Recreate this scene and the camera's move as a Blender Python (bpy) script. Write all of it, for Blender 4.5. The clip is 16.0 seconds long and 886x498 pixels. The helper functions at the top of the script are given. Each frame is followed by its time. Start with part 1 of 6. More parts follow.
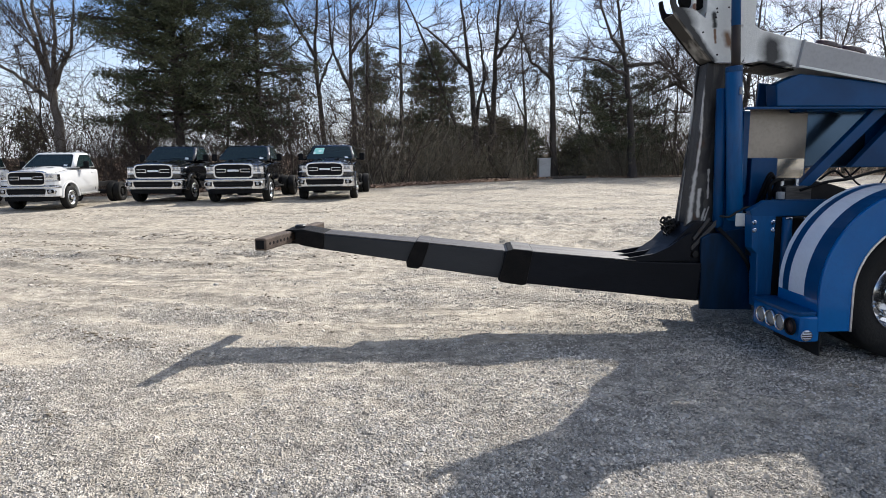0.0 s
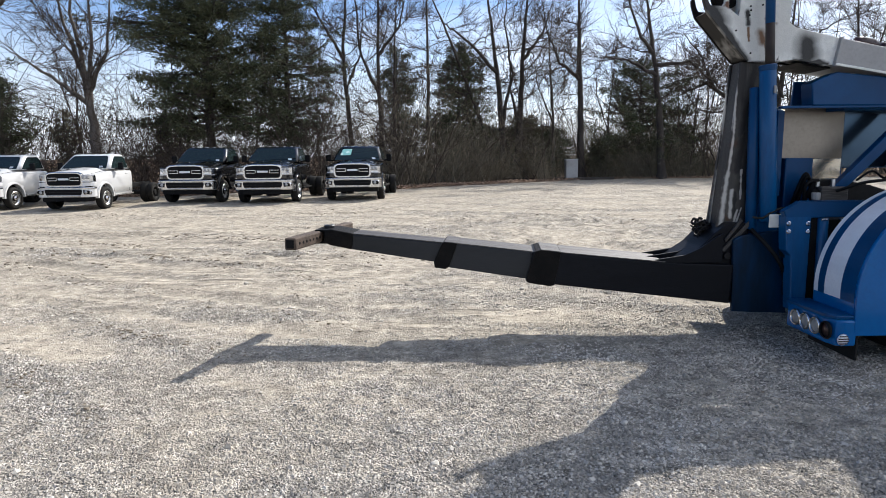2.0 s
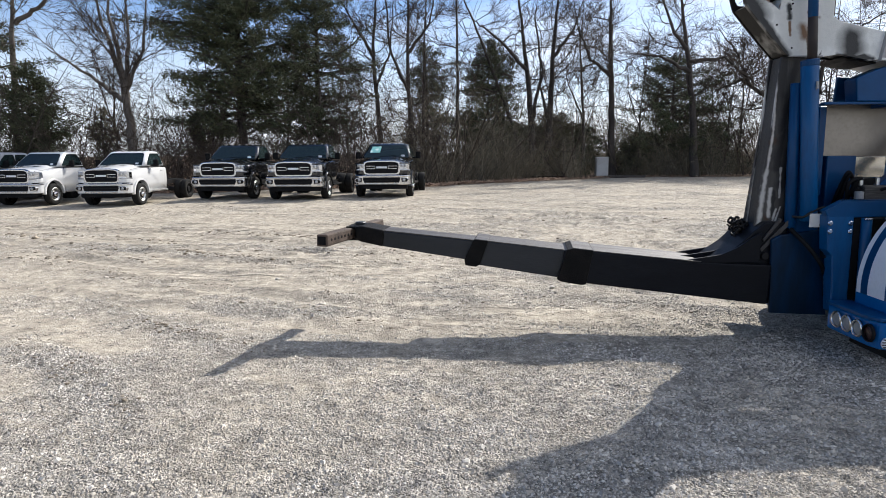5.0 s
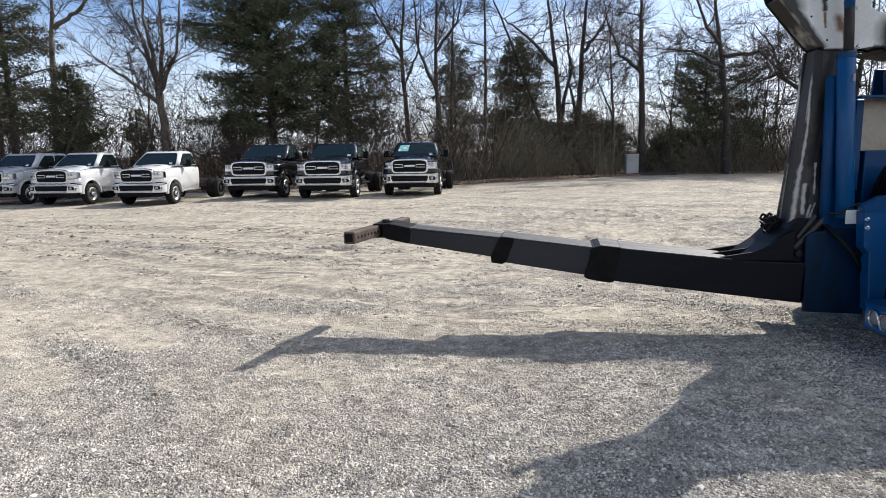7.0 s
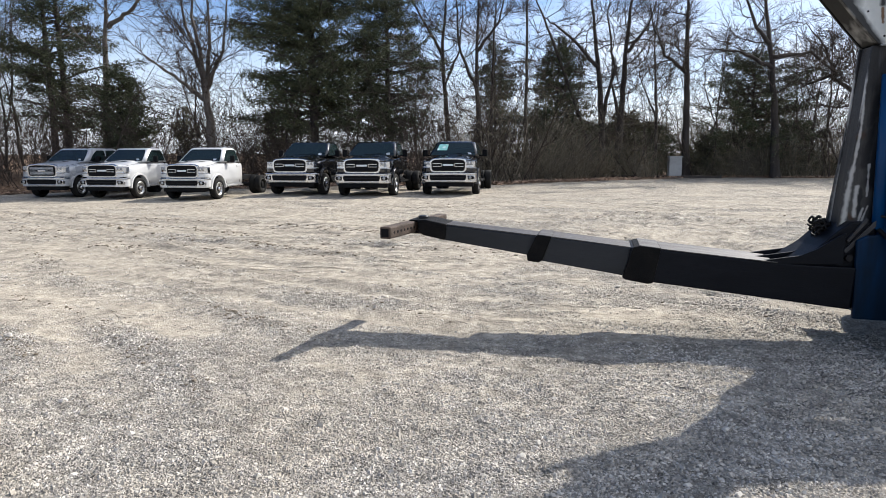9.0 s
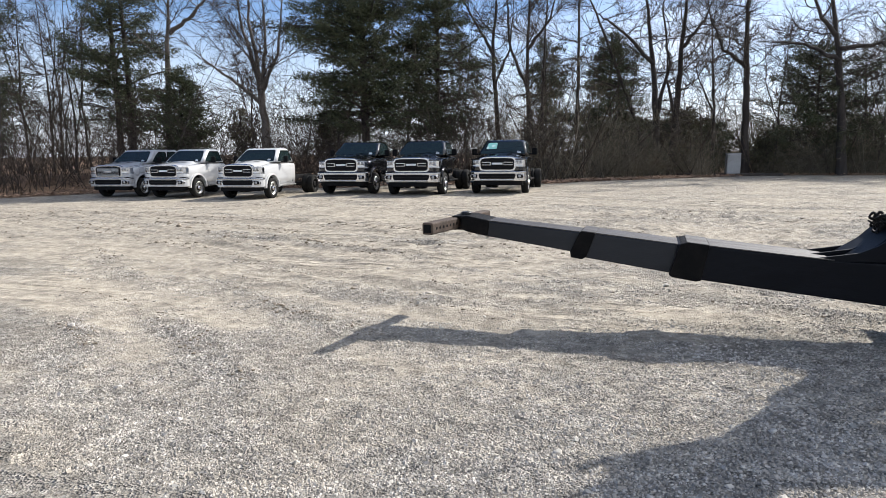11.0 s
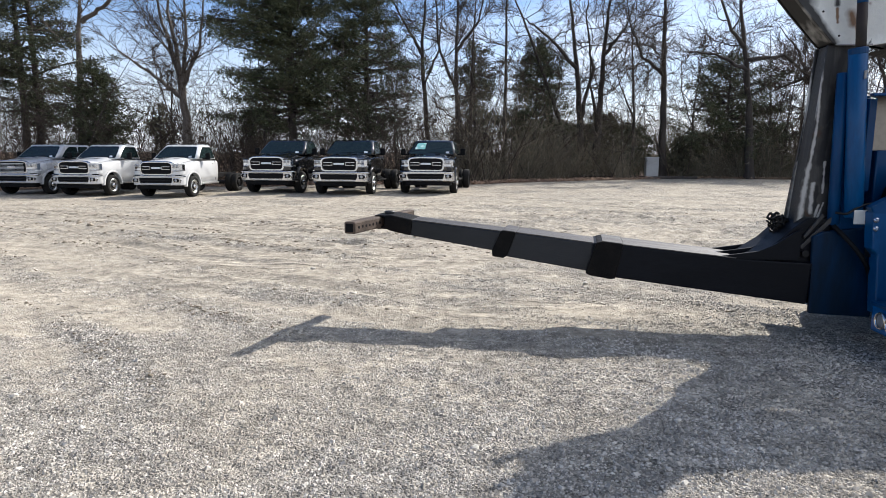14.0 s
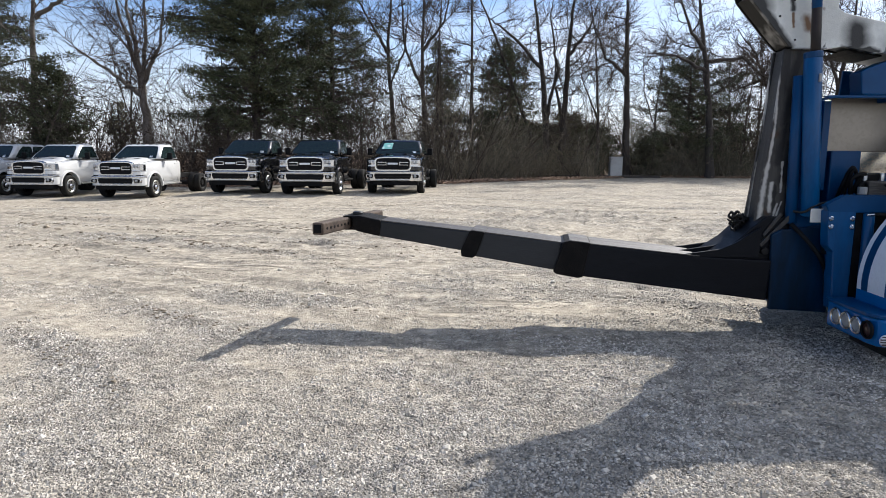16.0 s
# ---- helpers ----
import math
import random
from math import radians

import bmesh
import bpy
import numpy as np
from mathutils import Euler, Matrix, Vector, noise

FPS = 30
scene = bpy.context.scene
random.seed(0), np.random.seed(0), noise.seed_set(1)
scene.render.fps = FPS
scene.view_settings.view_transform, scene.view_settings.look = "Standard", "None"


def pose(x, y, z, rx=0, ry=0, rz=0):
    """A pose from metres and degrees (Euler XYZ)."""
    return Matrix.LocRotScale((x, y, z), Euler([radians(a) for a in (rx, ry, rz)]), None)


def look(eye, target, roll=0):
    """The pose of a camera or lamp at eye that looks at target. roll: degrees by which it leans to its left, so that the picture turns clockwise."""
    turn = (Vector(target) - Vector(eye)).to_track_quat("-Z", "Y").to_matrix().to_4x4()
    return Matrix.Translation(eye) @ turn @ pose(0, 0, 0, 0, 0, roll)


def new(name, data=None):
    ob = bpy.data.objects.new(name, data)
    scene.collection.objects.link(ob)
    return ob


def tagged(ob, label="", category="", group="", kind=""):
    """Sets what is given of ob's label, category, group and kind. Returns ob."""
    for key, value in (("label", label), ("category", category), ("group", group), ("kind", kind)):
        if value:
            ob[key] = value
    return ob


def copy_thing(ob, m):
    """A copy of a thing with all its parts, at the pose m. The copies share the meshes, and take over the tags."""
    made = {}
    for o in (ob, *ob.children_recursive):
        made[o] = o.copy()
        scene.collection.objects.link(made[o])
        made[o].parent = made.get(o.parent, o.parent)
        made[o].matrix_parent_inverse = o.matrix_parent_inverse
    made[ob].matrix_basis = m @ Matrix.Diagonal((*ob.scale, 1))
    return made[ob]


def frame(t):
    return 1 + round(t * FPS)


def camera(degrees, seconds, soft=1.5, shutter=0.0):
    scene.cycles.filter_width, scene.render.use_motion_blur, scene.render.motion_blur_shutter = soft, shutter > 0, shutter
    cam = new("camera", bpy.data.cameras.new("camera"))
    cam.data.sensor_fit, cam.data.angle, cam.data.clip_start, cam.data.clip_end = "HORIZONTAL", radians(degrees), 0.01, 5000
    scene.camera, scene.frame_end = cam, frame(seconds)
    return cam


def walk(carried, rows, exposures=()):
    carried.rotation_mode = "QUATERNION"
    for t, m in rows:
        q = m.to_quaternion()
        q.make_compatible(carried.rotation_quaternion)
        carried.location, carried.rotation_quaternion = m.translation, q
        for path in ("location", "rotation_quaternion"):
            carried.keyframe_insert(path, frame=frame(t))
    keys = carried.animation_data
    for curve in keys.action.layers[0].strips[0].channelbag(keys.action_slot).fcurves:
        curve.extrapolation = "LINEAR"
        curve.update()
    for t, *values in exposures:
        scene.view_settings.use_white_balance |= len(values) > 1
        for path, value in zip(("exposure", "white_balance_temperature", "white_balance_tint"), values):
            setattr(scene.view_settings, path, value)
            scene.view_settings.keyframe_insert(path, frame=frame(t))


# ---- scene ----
cam = camera(70.0, 16.0, soft=0.9)
PATH = [
    (0, (0.003, 0.009, 1.603), (0.0, 1.987, 1.304), -0.5),
    (0.5, (-0.002, 0.006, 1.604), (-0.025, 1.983, 1.303), -0.4),
    (1, (-0.011, 0.007, 1.599), (-0.048, 1.984, 1.299), -0.4),
    (1.5, (-0.008, 0.01, 1.595), (-0.062, 1.987, 1.3), -0.6),
    (2, (-0.012, -0.002, 1.599), (-0.097, 1.975, 1.304), -0.6),
    (2.5, (-0.024, -0.012, 1.599), (-0.127, 1.962, 1.3), -0.5),
    (3, (-0.041, -0.003, 1.596), (-0.163, 1.971, 1.296), -0.5),
    (3.5, (-0.043, 0.002, 1.594), (-0.188, 1.974, 1.295), -0.6),
    (4, (-0.041, 0.005, 1.599), (-0.194, 1.977, 1.3), -0.6),
    (6.3, (-0.039, 0.011, 1.589), (-0.269, 1.974, 1.286), -0.8),
    (6.5, (-0.03, 0.001, 1.592), (-0.272, 1.963, 1.291), -0.9),
    (7, (-0.021, 0.006, 1.586), (-0.282, 1.966, 1.281), -0.9),
    (7.5, (-0.019, 0.008, 1.581), (-0.294, 1.965, 1.276), -0.9),
    (8, (-0.01, 0.015, 1.569), (-0.305, 1.97, 1.267), -1.3),
    (8.5, (-0.016, 0.022, 1.561), (-0.35, 1.97, 1.256), -0.6),
    (9, (-0.01, 0.023, 1.551), (-0.387, 1.964, 1.248), -0.2),
    (9.5, (-0.004, 0.015, 1.547), (-0.431, 1.945, 1.241), -0.5),
    (9.7, (-0.004, 0.017, 1.542), (-0.485, 1.935, 1.239), 0.2),
    (11.8, (0.127, 0.03, 1.517), (-0.409, 1.933, 1.212), -0.7),
    (12, (0.135, 0.032, 1.516), (-0.368, 1.943, 1.207), -0.4),
    (12.5, (0.134, 0.043, 1.512), (-0.299, 1.971, 1.203), 0.1),
    (13, (0.133, 0.045, 1.514), (-0.279, 1.978, 1.208), 0.1),
    (13.5, (0.13, 0.041, 1.509), (-0.225, 1.986, 1.205), 0.2),
    (14, (0.132, 0.038, 1.511), (-0.187, 1.989, 1.208), 0.2),
    (14.5, (0.129, 0.031, 1.514), (-0.176, 1.984, 1.211), -0.1),
    (15, (0.122, 0.03, 1.519), (-0.135, 1.99, 1.216), 0.4),
    (15.5, (0.114, 0.035, 1.518), (-0.121, 1.997, 1.214), 0.2),
    (16, (0.118, 0.033, 1.518), (-0.099, 1.998, 1.214), 0.2),
]
walk(cam, [(t, look(eye, target, roll)) for t, eye, target, roll in PATH], [(0.0, 0.52), (2.0, 0.52), (3.5, 0.49), (7.0, 0.47), (9.7, 0.48), (12.0, 0.41), (13.0, 0.40), (13.6, 0.45), (14.2, 0.49), (16.0, 0.49)])

# ---- light ----
SUN = Vector((0.69, 0.97, 1.0)).normalized()
world = bpy.data.worlds.new("sky")
scene.world = world
world.use_nodes = True
wn, wl = world.node_tree.nodes, world.node_tree.links
sky = wn.new("ShaderNodeTexSky")
sky.sky_type = 'NISHITA'
sky.sun_disc = False
sky.sun_elevation = math.asin(SUN.z)
sky.sun_rotation = math.atan2(SUN.x, SUN.y)
sky.air_density, sky.dust_density, sky.ozone_density = 1.0, 0.3, 5.0
# thin high cloud over the blue
wc = wn.new("ShaderNodeTexCoord")
wm = wn.new("ShaderNodeMapping")
wm.inputs["Scale"].default_value = (1.3, 1.3, 4.0)
wl.new(wc.outputs["Generated"], wm.inputs["Vector"])
cn = wn.new("ShaderNodeTexNoise")
cn.inputs["Scale"].default_value, cn.inputs["Detail"].default_value = 2.2, 7
wl.new(wm.outputs["Vector"], cn.inputs["Vector"])
cr = wn.new("ShaderNodeValToRGB")
cr.color_ramp.elements[0].position, cr.color_ramp.elements[1].position = 0.42, 0.70
cr.color_ramp.elements[1].color = (0.75, 0.75, 0.75, 1)
drift = wn.new("ShaderNodeMath")
drift.operation = 'MULTIPLY_ADD'
wsep = wn.new("ShaderNodeSeparateXYZ")
wl.new(wc.outputs["Generated"], wsep.inputs["Vector"])
wl.new(wsep.outputs["X"], drift.inputs[0])
drift.inputs[1].default_value = 0.50
wl.new(cn.outputs["Fac"], drift.inputs[2])
wl.new(drift.outputs[0], cr.inputs["Fac"])
cm = wn.new("ShaderNodeMix")
cm.data_type = 'RGBA'
wz = wn.new("ShaderNodeSeparateXYZ")
wl.new(wc.outputs["Generated"], wz.inputs["Vector"])
haze = wn.new("ShaderNodeMapRange")
haze.inputs["From Min"].default_value, haze.inputs["From Max"].default_value = 0.0, 0.20
haze.inputs["To Min"].default_value, haze.inputs["To Max"].default_value = 0.75, 0.0
wl.new(wz.outputs["Z"], haze.inputs["Value"])
veil = wn.new("ShaderNodeMath")
veil.operation = 'MAXIMUM'
wl.new(cr.outputs["Color"], veil.inputs[0])
wl.new(haze.outputs["Result"], veil.inputs[1])
wl.new(veil.outputs[0], cm.inputs["Factor"])
deep = wn.new("ShaderNodeVectorMath")
deep.operation = 'MULTIPLY'
deep.inputs[1].default_value = (0.98, 0.95, 1.0)
wl.new(sky.outputs["Color"], deep.inputs[0])
wl.new(deep.outputs["Vector"], cm.inputs["A"])
cm.inputs["B"].default_value = (8.9, 9.35, 10.3, 1)
wl.new(cm.outputs["Result"], wn["Background"].inputs["Color"])
wn["Background"].inputs["Strength"].default_value = 0.105
sun = new("sun", bpy.data.lights.new("sun", 'SUN'))
sun.data.energy, sun.data.angle, sun.data.color = 5.0, radians(0.53), (1.0, 0.965, 0.91)
sun.matrix_world = look(SUN * 60, (0, 0, 0))


# ---- materials ----
def material(name, base, rough=0.6, metal=0.0, second=None, mix=0.5, scale=6.0, fine=60.0, bump=0.0, bump_scale=80.0,
             coat=0.0, stretch=(1, 1, 1), contrast=(0.4, 0.62), rough_var=0.12, third=None, spec=0.5):
    """Two-scale colour variation, roughness variation and fine relief."""
    m = bpy.data.materials.new(name)
    m.use_nodes = True
    n, l = m.node_tree.nodes, m.node_tree.links
    b = n["Principled BSDF"]
    tc = n.new("ShaderNodeTexCoord")
    mp = n.new("ShaderNodeMapping")
    mp.inputs["Scale"].default_value = stretch
    l.new(tc.outputs["Object"], mp.inputs["Vector"])
    big = n.new("ShaderNodeTexNoise")
    big.inputs["Scale"].default_value, big.inputs["Detail"].default_value = scale, 6
    l.new(mp.outputs["Vector"], big.inputs["Vector"])
    small = n.new("ShaderNodeTexNoise")
    small.inputs["Scale"].default_value, small.inputs["Detail"].default_value = fine, 4
    l.new(mp.outputs["Vector"], small.inputs["Vector"])
    ramp = n.new("ShaderNodeValToRGB")
    ramp.color_ramp.elements[0].position, ramp.color_ramp.elements[1].position = contrast
    l.new(big.outputs["Fac"], ramp.inputs["Fac"])
    fac = n.new("ShaderNodeMath")
    fac.operation = 'MULTIPLY'
    l.new(ramp.outputs["Color"], fac.inputs[0])
    fac.inputs[1].default_value = mix
    c1 = n.new("ShaderNodeMix")
    c1.data_type = 'RGBA'
    c1.inputs["A"].default_value = (*base, 1)
    c1.inputs["B"].default_value = (*(second or [x * 0.7 for x in base]), 1)
    l.new(fac.outputs[0], c1.inputs["Factor"])
    c2 = n.new("ShaderNodeMix")
    c2.data_type = 'RGBA'
    c2.inputs["B"].default_value = (*(third or [x * 0.75 for x in base]), 1)
    r2 = n.new("ShaderNodeMapRange")
    r2.inputs["From Min"].default_value, r2.inputs["From Max"].default_value = 0.45, 0.75
    r2.inputs["To Max"].default_value = 0.6
    l.new(small.outputs["Fac"], r2.inputs["Value"])
    l.new(r2.outputs["Result"], c2.inputs["Factor"])
    l.new(c1.outputs["Result"], c2.inputs["A"])
    l.new(c2.outputs["Result"], b.inputs["Base Color"])
    rr = n.new("ShaderNodeMapRange")
    rr.inputs["To Min"].default_value, rr.inputs["To Max"].default_value = max(0.02, rough - rough_var), min(1, rough + rough_var)
    l.new(big.outputs["Fac"], rr.inputs["Value"])
    l.new(rr.outputs["Result"], b.inputs["Roughness"])
    b.inputs["Metallic"].default_value = metal
    b.inputs["Coat Weight"].default_value = coat
    b.inputs["Specular IOR Level"].default_value = spec
    b.inputs["Coat Roughness"].default_value = 0.06
    if bump:
        bt = n.new("ShaderNodeTexNoise")
        bt.inputs["Scale"].default_value, bt.inputs["Detail"].default_value = bump_scale, 5
        l.new(mp.outputs["Vector"], bt.inputs["Vector"])
        bp = n.new("ShaderNodeBump")
        bp.inputs["Strength"].default_value, bp.inputs["Distance"].default_value = bump, 0.02
        l.new(bt.outputs["Fac"], bp.inputs["Height"])
        l.new(bp.outputs["Normal"], b.inputs["Normal"])
    return m


def clumps(n, l, coords, colour):
    """Scales a colour by patches a hand or two wide: loose stone darker, packed stone paler."""
    c = n.new("ShaderNodeTexNoise")
    c.inputs["Scale"].default_value, c.inputs["Detail"].default_value, c.inputs["Roughness"].default_value = 6.5, 4, 0.7
    l.new(coords, c.inputs["Vector"])
    r = n.new("ShaderNodeMapRange")
    r.inputs["From Min"].default_value, r.inputs["From Max"].default_value = 0.34, 0.66
    r.inputs["To Min"].default_value, r.inputs["To Max"].default_value = 0.66, 1.29
    l.new(c.outputs["Fac"], r.inputs["Value"])
    v = n.new("ShaderNodeVectorMath")
    v.operation = 'SCALE'
    l.new(colour, v.inputs[0])
    l.new(r.outputs["Result"], v.inputs["Scale"])
    return v.outputs["Vector"]


def gravel_material():
    """Crushed limestone: cells of stone in greys and tans, dusty tan patches, wheel ruts and relief."""
    m = bpy.data.materials.new("crushed_limestone")
    m.use_nodes = True
    n, l = m.node_tree.nodes, m.node_tree.links
    b = n["Principled BSDF"]
    tc = n.new("ShaderNodeTexCoord")
    stone = n.new("ShaderNodeTexVoronoi")
    stone.inputs["Scale"].default_value = 30
    l.new(tc.outputs["Object"], stone.inputs["Vector"])
    stone2 = n.new("ShaderNodeTexVoronoi")
    stone2.inputs["Scale"].default_value = 72
    l.new(tc.outputs["Object"], stone2.inputs["Vector"])
    grey = n.new("ShaderNodeValToRGB")
    e = grey.color_ramp.elements
    e[0].position, e[0].color = 0.05, (0.10, 0.098, 0.092, 1)
    e[1].position, e[1].color = 0.95, (0.65, 0.612, 0.550, 1)
    k = e.new(0.5)
    k.color = (0.340, 0.309, 0.264, 1)
    sep = n.new("ShaderNodeSeparateColor")
    l.new(stone.outputs["Color"], sep.inputs["Color"])
    l.new(sep.outputs["Red"], grey.inputs["Fac"])
    grey2 = n.new("ShaderNodeValToRGB")
    e = grey2.color_ramp.elements
    e[0].color, e[1].color = (0.15, 0.138, 0.122, 1), (0.52, 0.485, 0.428, 1)
    sep2 = n.new("ShaderNodeSeparateColor")
    l.new(stone2.outputs["Color"], sep2.inputs["Color"])
    l.new(sep2.outputs["Green"], grey2.inputs["Fac"])
    mixs = n.new("ShaderNodeMix")
    mixs.data_type = 'RGBA'
    mixs.inputs["Factor"].default_value = 0.5
    l.new(grey.outputs["Color"], mixs.inputs["A"])
    l.new(grey2.outputs["Color"], mixs.inputs["B"])
    # tan fines over the stones, as laid out over the lot
    cover = n.new("ShaderNodeAttribute")
    cover.attribute_name = "sand"
    dust = n.new("ShaderNodeTexNoise")
    dust.inputs["Scale"].default_value, dust.inputs["Detail"].default_value, dust.inputs["Distortion"].default_value = 5.0, 8, 0.4
    l.new(tc.outputs["Object"], dust.inputs["Vector"])
    both = n.new("ShaderNodeMath")
    both.operation = 'MULTIPLY_ADD'
    l.new(dust.outputs["Fac"], both.inputs[0])
    both.inputs[1].default_value = 0.9
    l.new(cover.outputs["Fac"], both.inputs[2])
    dr = n.new("ShaderNodeMapRange")
    dr.inputs["From Min"].default_value, dr.inputs["From Max"].default_value = 0.55, 1.35
    dr.inputs["To Min"].default_value, dr.inputs["To Max"].default_value = 0.22, 0.84
    l.new(both.outputs[0], dr.inputs["Value"])
    tan = n.new("ShaderNodeMix")
    tan.data_type = 'RGBA'
    tan.inputs["B"].default_value = (0.385, 0.334, 0.262, 1)
    l.new(dr.outputs["Result"], tan.inputs["Factor"])
    l.new(mixs.outputs["Result"], tan.inputs["A"])
    # ruts: fine long lines, bent by a slow noise
    mp2 = n.new("ShaderNodeMapping")
    mp2.inputs["Scale"].default_value = (0.45, 2.7, 1)
    mp2.inputs["Rotation"].default_value = (0, 0, radians(-7))
    l.new(tc.outputs["Object"], mp2.inputs["Vector"])
    rut = n.new("ShaderNodeTexNoise")
    rut.inputs["Scale"].default_value, rut.inputs["Detail"].default_value, rut.inputs["Distortion"].default_value = 1.2, 2.2, 0.9
    l.new(mp2.outputs["Vector"], rut.inputs["Vector"])
    rr = n.new("ShaderNodeMapRange")
    rr.inputs["From Min"].default_value, rr.inputs["From Max"].default_value = 0.32, 0.46
    rr.inputs["To Min"].default_value, rr.inputs["To Max"].default_value = 0.42, 0.0
    l.new(rut.outputs["Fac"], rr.inputs["Value"])
    where = n.new("ShaderNodeTexNoise")
    where.inputs["Scale"].default_value, where.inputs["Detail"].default_value = 0.30, 5
    l.new(tc.outputs["Object"], where.inputs["Vector"])
    wr = n.new("ShaderNodeMapRange")
    wr.inputs["From Min"].default_value, wr.inputs["From Max"].default_value = 0.47, 0.60
    l.new(where.outputs["Fac"], wr.inputs["Value"])
    rutted = n.new("ShaderNodeMath")
    rutted.operation = 'MULTIPLY'
    l.new(rr.outputs["Result"], rutted.inputs[0])
    l.new(wr.outputs["Result"], rutted.inputs[1])
    # rut hollows tinted darker: their shade and damp dirt in one colour
    dark = n.new("ShaderNodeMix")
    dark.data_type = 'RGBA'
    dark.inputs["B"].default_value = (0.24, 0.205, 0.155, 1)
    l.new(rutted.outputs[0], dark.inputs["Factor"])
    l.new(tan.outputs["Result"], dark.inputs["A"])
    # leaf litter past the edge of the lot
    geo = n.new("ShaderNodeTexCoord")
    sx = n.new("ShaderNodeSeparateXYZ")
    l.new(geo.outputs["Object"], sx.inputs["Vector"])
    edge = n.new("ShaderNodeTexNoise")
    edge.inputs["Scale"].default_value, edge.inputs["Detail"].default_value = 0.35, 6
    l.new(geo.outputs["Object"], edge.inputs["Vector"])
    # the border runs gently in the west, bends away past the last pickup and levels off in the east
    def line(slope, base):
        q = n.new("ShaderNodeMath")
        q.operation = 'MULTIPLY_ADD'
        l.new(sx.outputs["X"], q.inputs[0])
        q.inputs[1].default_value, q.inputs[2].default_value = slope, base
        return q
    far = n.new("ShaderNodeMath")
    far.operation = 'MAXIMUM'
    l.new(line(0.2, 31.3).outputs[0], far.inputs[0])
    l.new(line(0.85, 33.2).outputs[0], far.inputs[1])
    cap = n.new("ShaderNodeMath")
    cap.operation = 'MINIMUM'
    l.new(far.outputs[0], cap.inputs[0])
    west = n.new("ShaderNodeMath")
    west.operation = 'MINIMUM'
    l.new(line(1.5, 57.0).outputs[0], west.inputs[0])
    west.inputs[1].default_value = 40.2
    l.new(west.outputs[0], cap.inputs[1])
    ad = n.new("ShaderNodeMath")
    ad.operation = 'SUBTRACT'
    l.new(sx.outputs["Y"], ad.inputs[0])
    l.new(cap.outputs[0], ad.inputs[1])
    wob = n.new("ShaderNodeMath")
    wob.operation = 'MULTIPLY_ADD'
    l.new(edge.outputs["Fac"], wob.inputs[0])
    wob.inputs[1].default_value = 3.0
    l.new(ad.outputs[0], wob.inputs[2])
    el = n.new("ShaderNodeMapRange")
    el.inputs["From Min"].default_value, el.inputs["From Max"].default_value = 1.2, 2.2
    l.new(wob.outputs[0], el.inputs["Value"])
    litter_n = n.new("ShaderNodeTexNoise")
    litter_n.inputs["Scale"].default_value, litter_n.inputs["Detail"].default_value = 9, 8
    l.new(geo.outputs["Object"], litter_n.inputs["Vector"])
    litter_c = n.new("ShaderNodeValToRGB")
    e = litter_c.color_ramp.elements
    e[0].position, e[0].color = 0.3, (0.06, 0.04, 0.028, 1)
    e[1].position, e[1].color = 0.7, (0.30, 0.20, 0.135, 1)
    l.new(litter_n.outputs["Fac"], litter_c.inputs["Fac"])
    fin = n.new("ShaderNodeMix")
    fin.data_type = 'RGBA'
    l.new(el.outputs["Result"], fin.inputs["Factor"])
    # uneven wear of the surface: paler packed spots and darker loose ones
    mot = n.new("ShaderNodeTexNoise")
    mot.inputs["Scale"].default_value, mot.inputs["Detail"].default_value, mot.inputs["Roughness"].default_value = 1.3, 9, 0.68
    l.new(tc.outputs["Object"], mot.inputs["Vector"])
    mm = n.new("ShaderNodeMapRange")
    mm.inputs["From Min"].default_value, mm.inputs["From Max"].default_value = 0.32, 0.68
    mm.inputs["To Min"].default_value, mm.inputs["To Max"].default_value = 0.78, 1.20
    l.new(mot.outputs["Fac"], mm.inputs["Value"])
    mul = n.new("ShaderNodeVectorMath")
    mul.operation = 'SCALE'
    l.new(dark.outputs["Result"], mul.inputs[0])
    l.new(mm.outputs["Result"], mul.inputs["Scale"])
    l.new(clumps(n, l, tc.outputs["Object"], mul.outputs["Vector"]), fin.inputs["A"])
    l.new(litter_c.outputs["Color"], fin.inputs["B"])
    l.new(fin.outputs["Result"], b.inputs["Base Color"])
    b.inputs["Roughness"].default_value = 0.92
    b.inputs["Specular IOR Level"].default_value = 0.25
    h1 = n.new("ShaderNodeMath")
    h1.operation = 'MULTIPLY_ADD'
    l.new(stone.outputs["Distance"], h1.inputs[0])
    h1.inputs[1].default_value = -1.0
    l.new(stone2.outputs["Distance"], h1.inputs[2])
    bp = n.new("ShaderNodeBump")
    bp.inputs["Distance"].default_value = 0.034
    sm = n.new("ShaderNodeMapRange")
    sm.inputs["From Min"].default_value, sm.inputs["From Max"].default_value = 0.22, 0.84
    sm.inputs["To Min"].default_value, sm.inputs["To Max"].default_value = 1.0, 0.38
    l.new(dr.outputs["Result"], sm.inputs["Value"])
    l.new(sm.outputs["Result"], bp.inputs["Strength"])
    l.new(h1.outputs[0], bp.inputs["Height"])
    lump = n.new("ShaderNodeTexNoise")
    lump.inputs["Scale"].default_value, lump.inputs["Detail"].default_value, lump.inputs["Roughness"].default_value = 11.0, 5, 0.65
    l.new(tc.outputs["Object"], lump.inputs["Vector"])
    bp3 = n.new("ShaderNodeBump")
    bp3.inputs["Strength"].default_value, bp3.inputs["Distance"].default_value = 0.5, 0.06
    l.new(lump.outputs["Fac"], bp3.inputs["Height"])
    l.new(bp.outputs["Normal"], bp3.inputs["Normal"])
    bp2 = n.new("ShaderNodeBump")
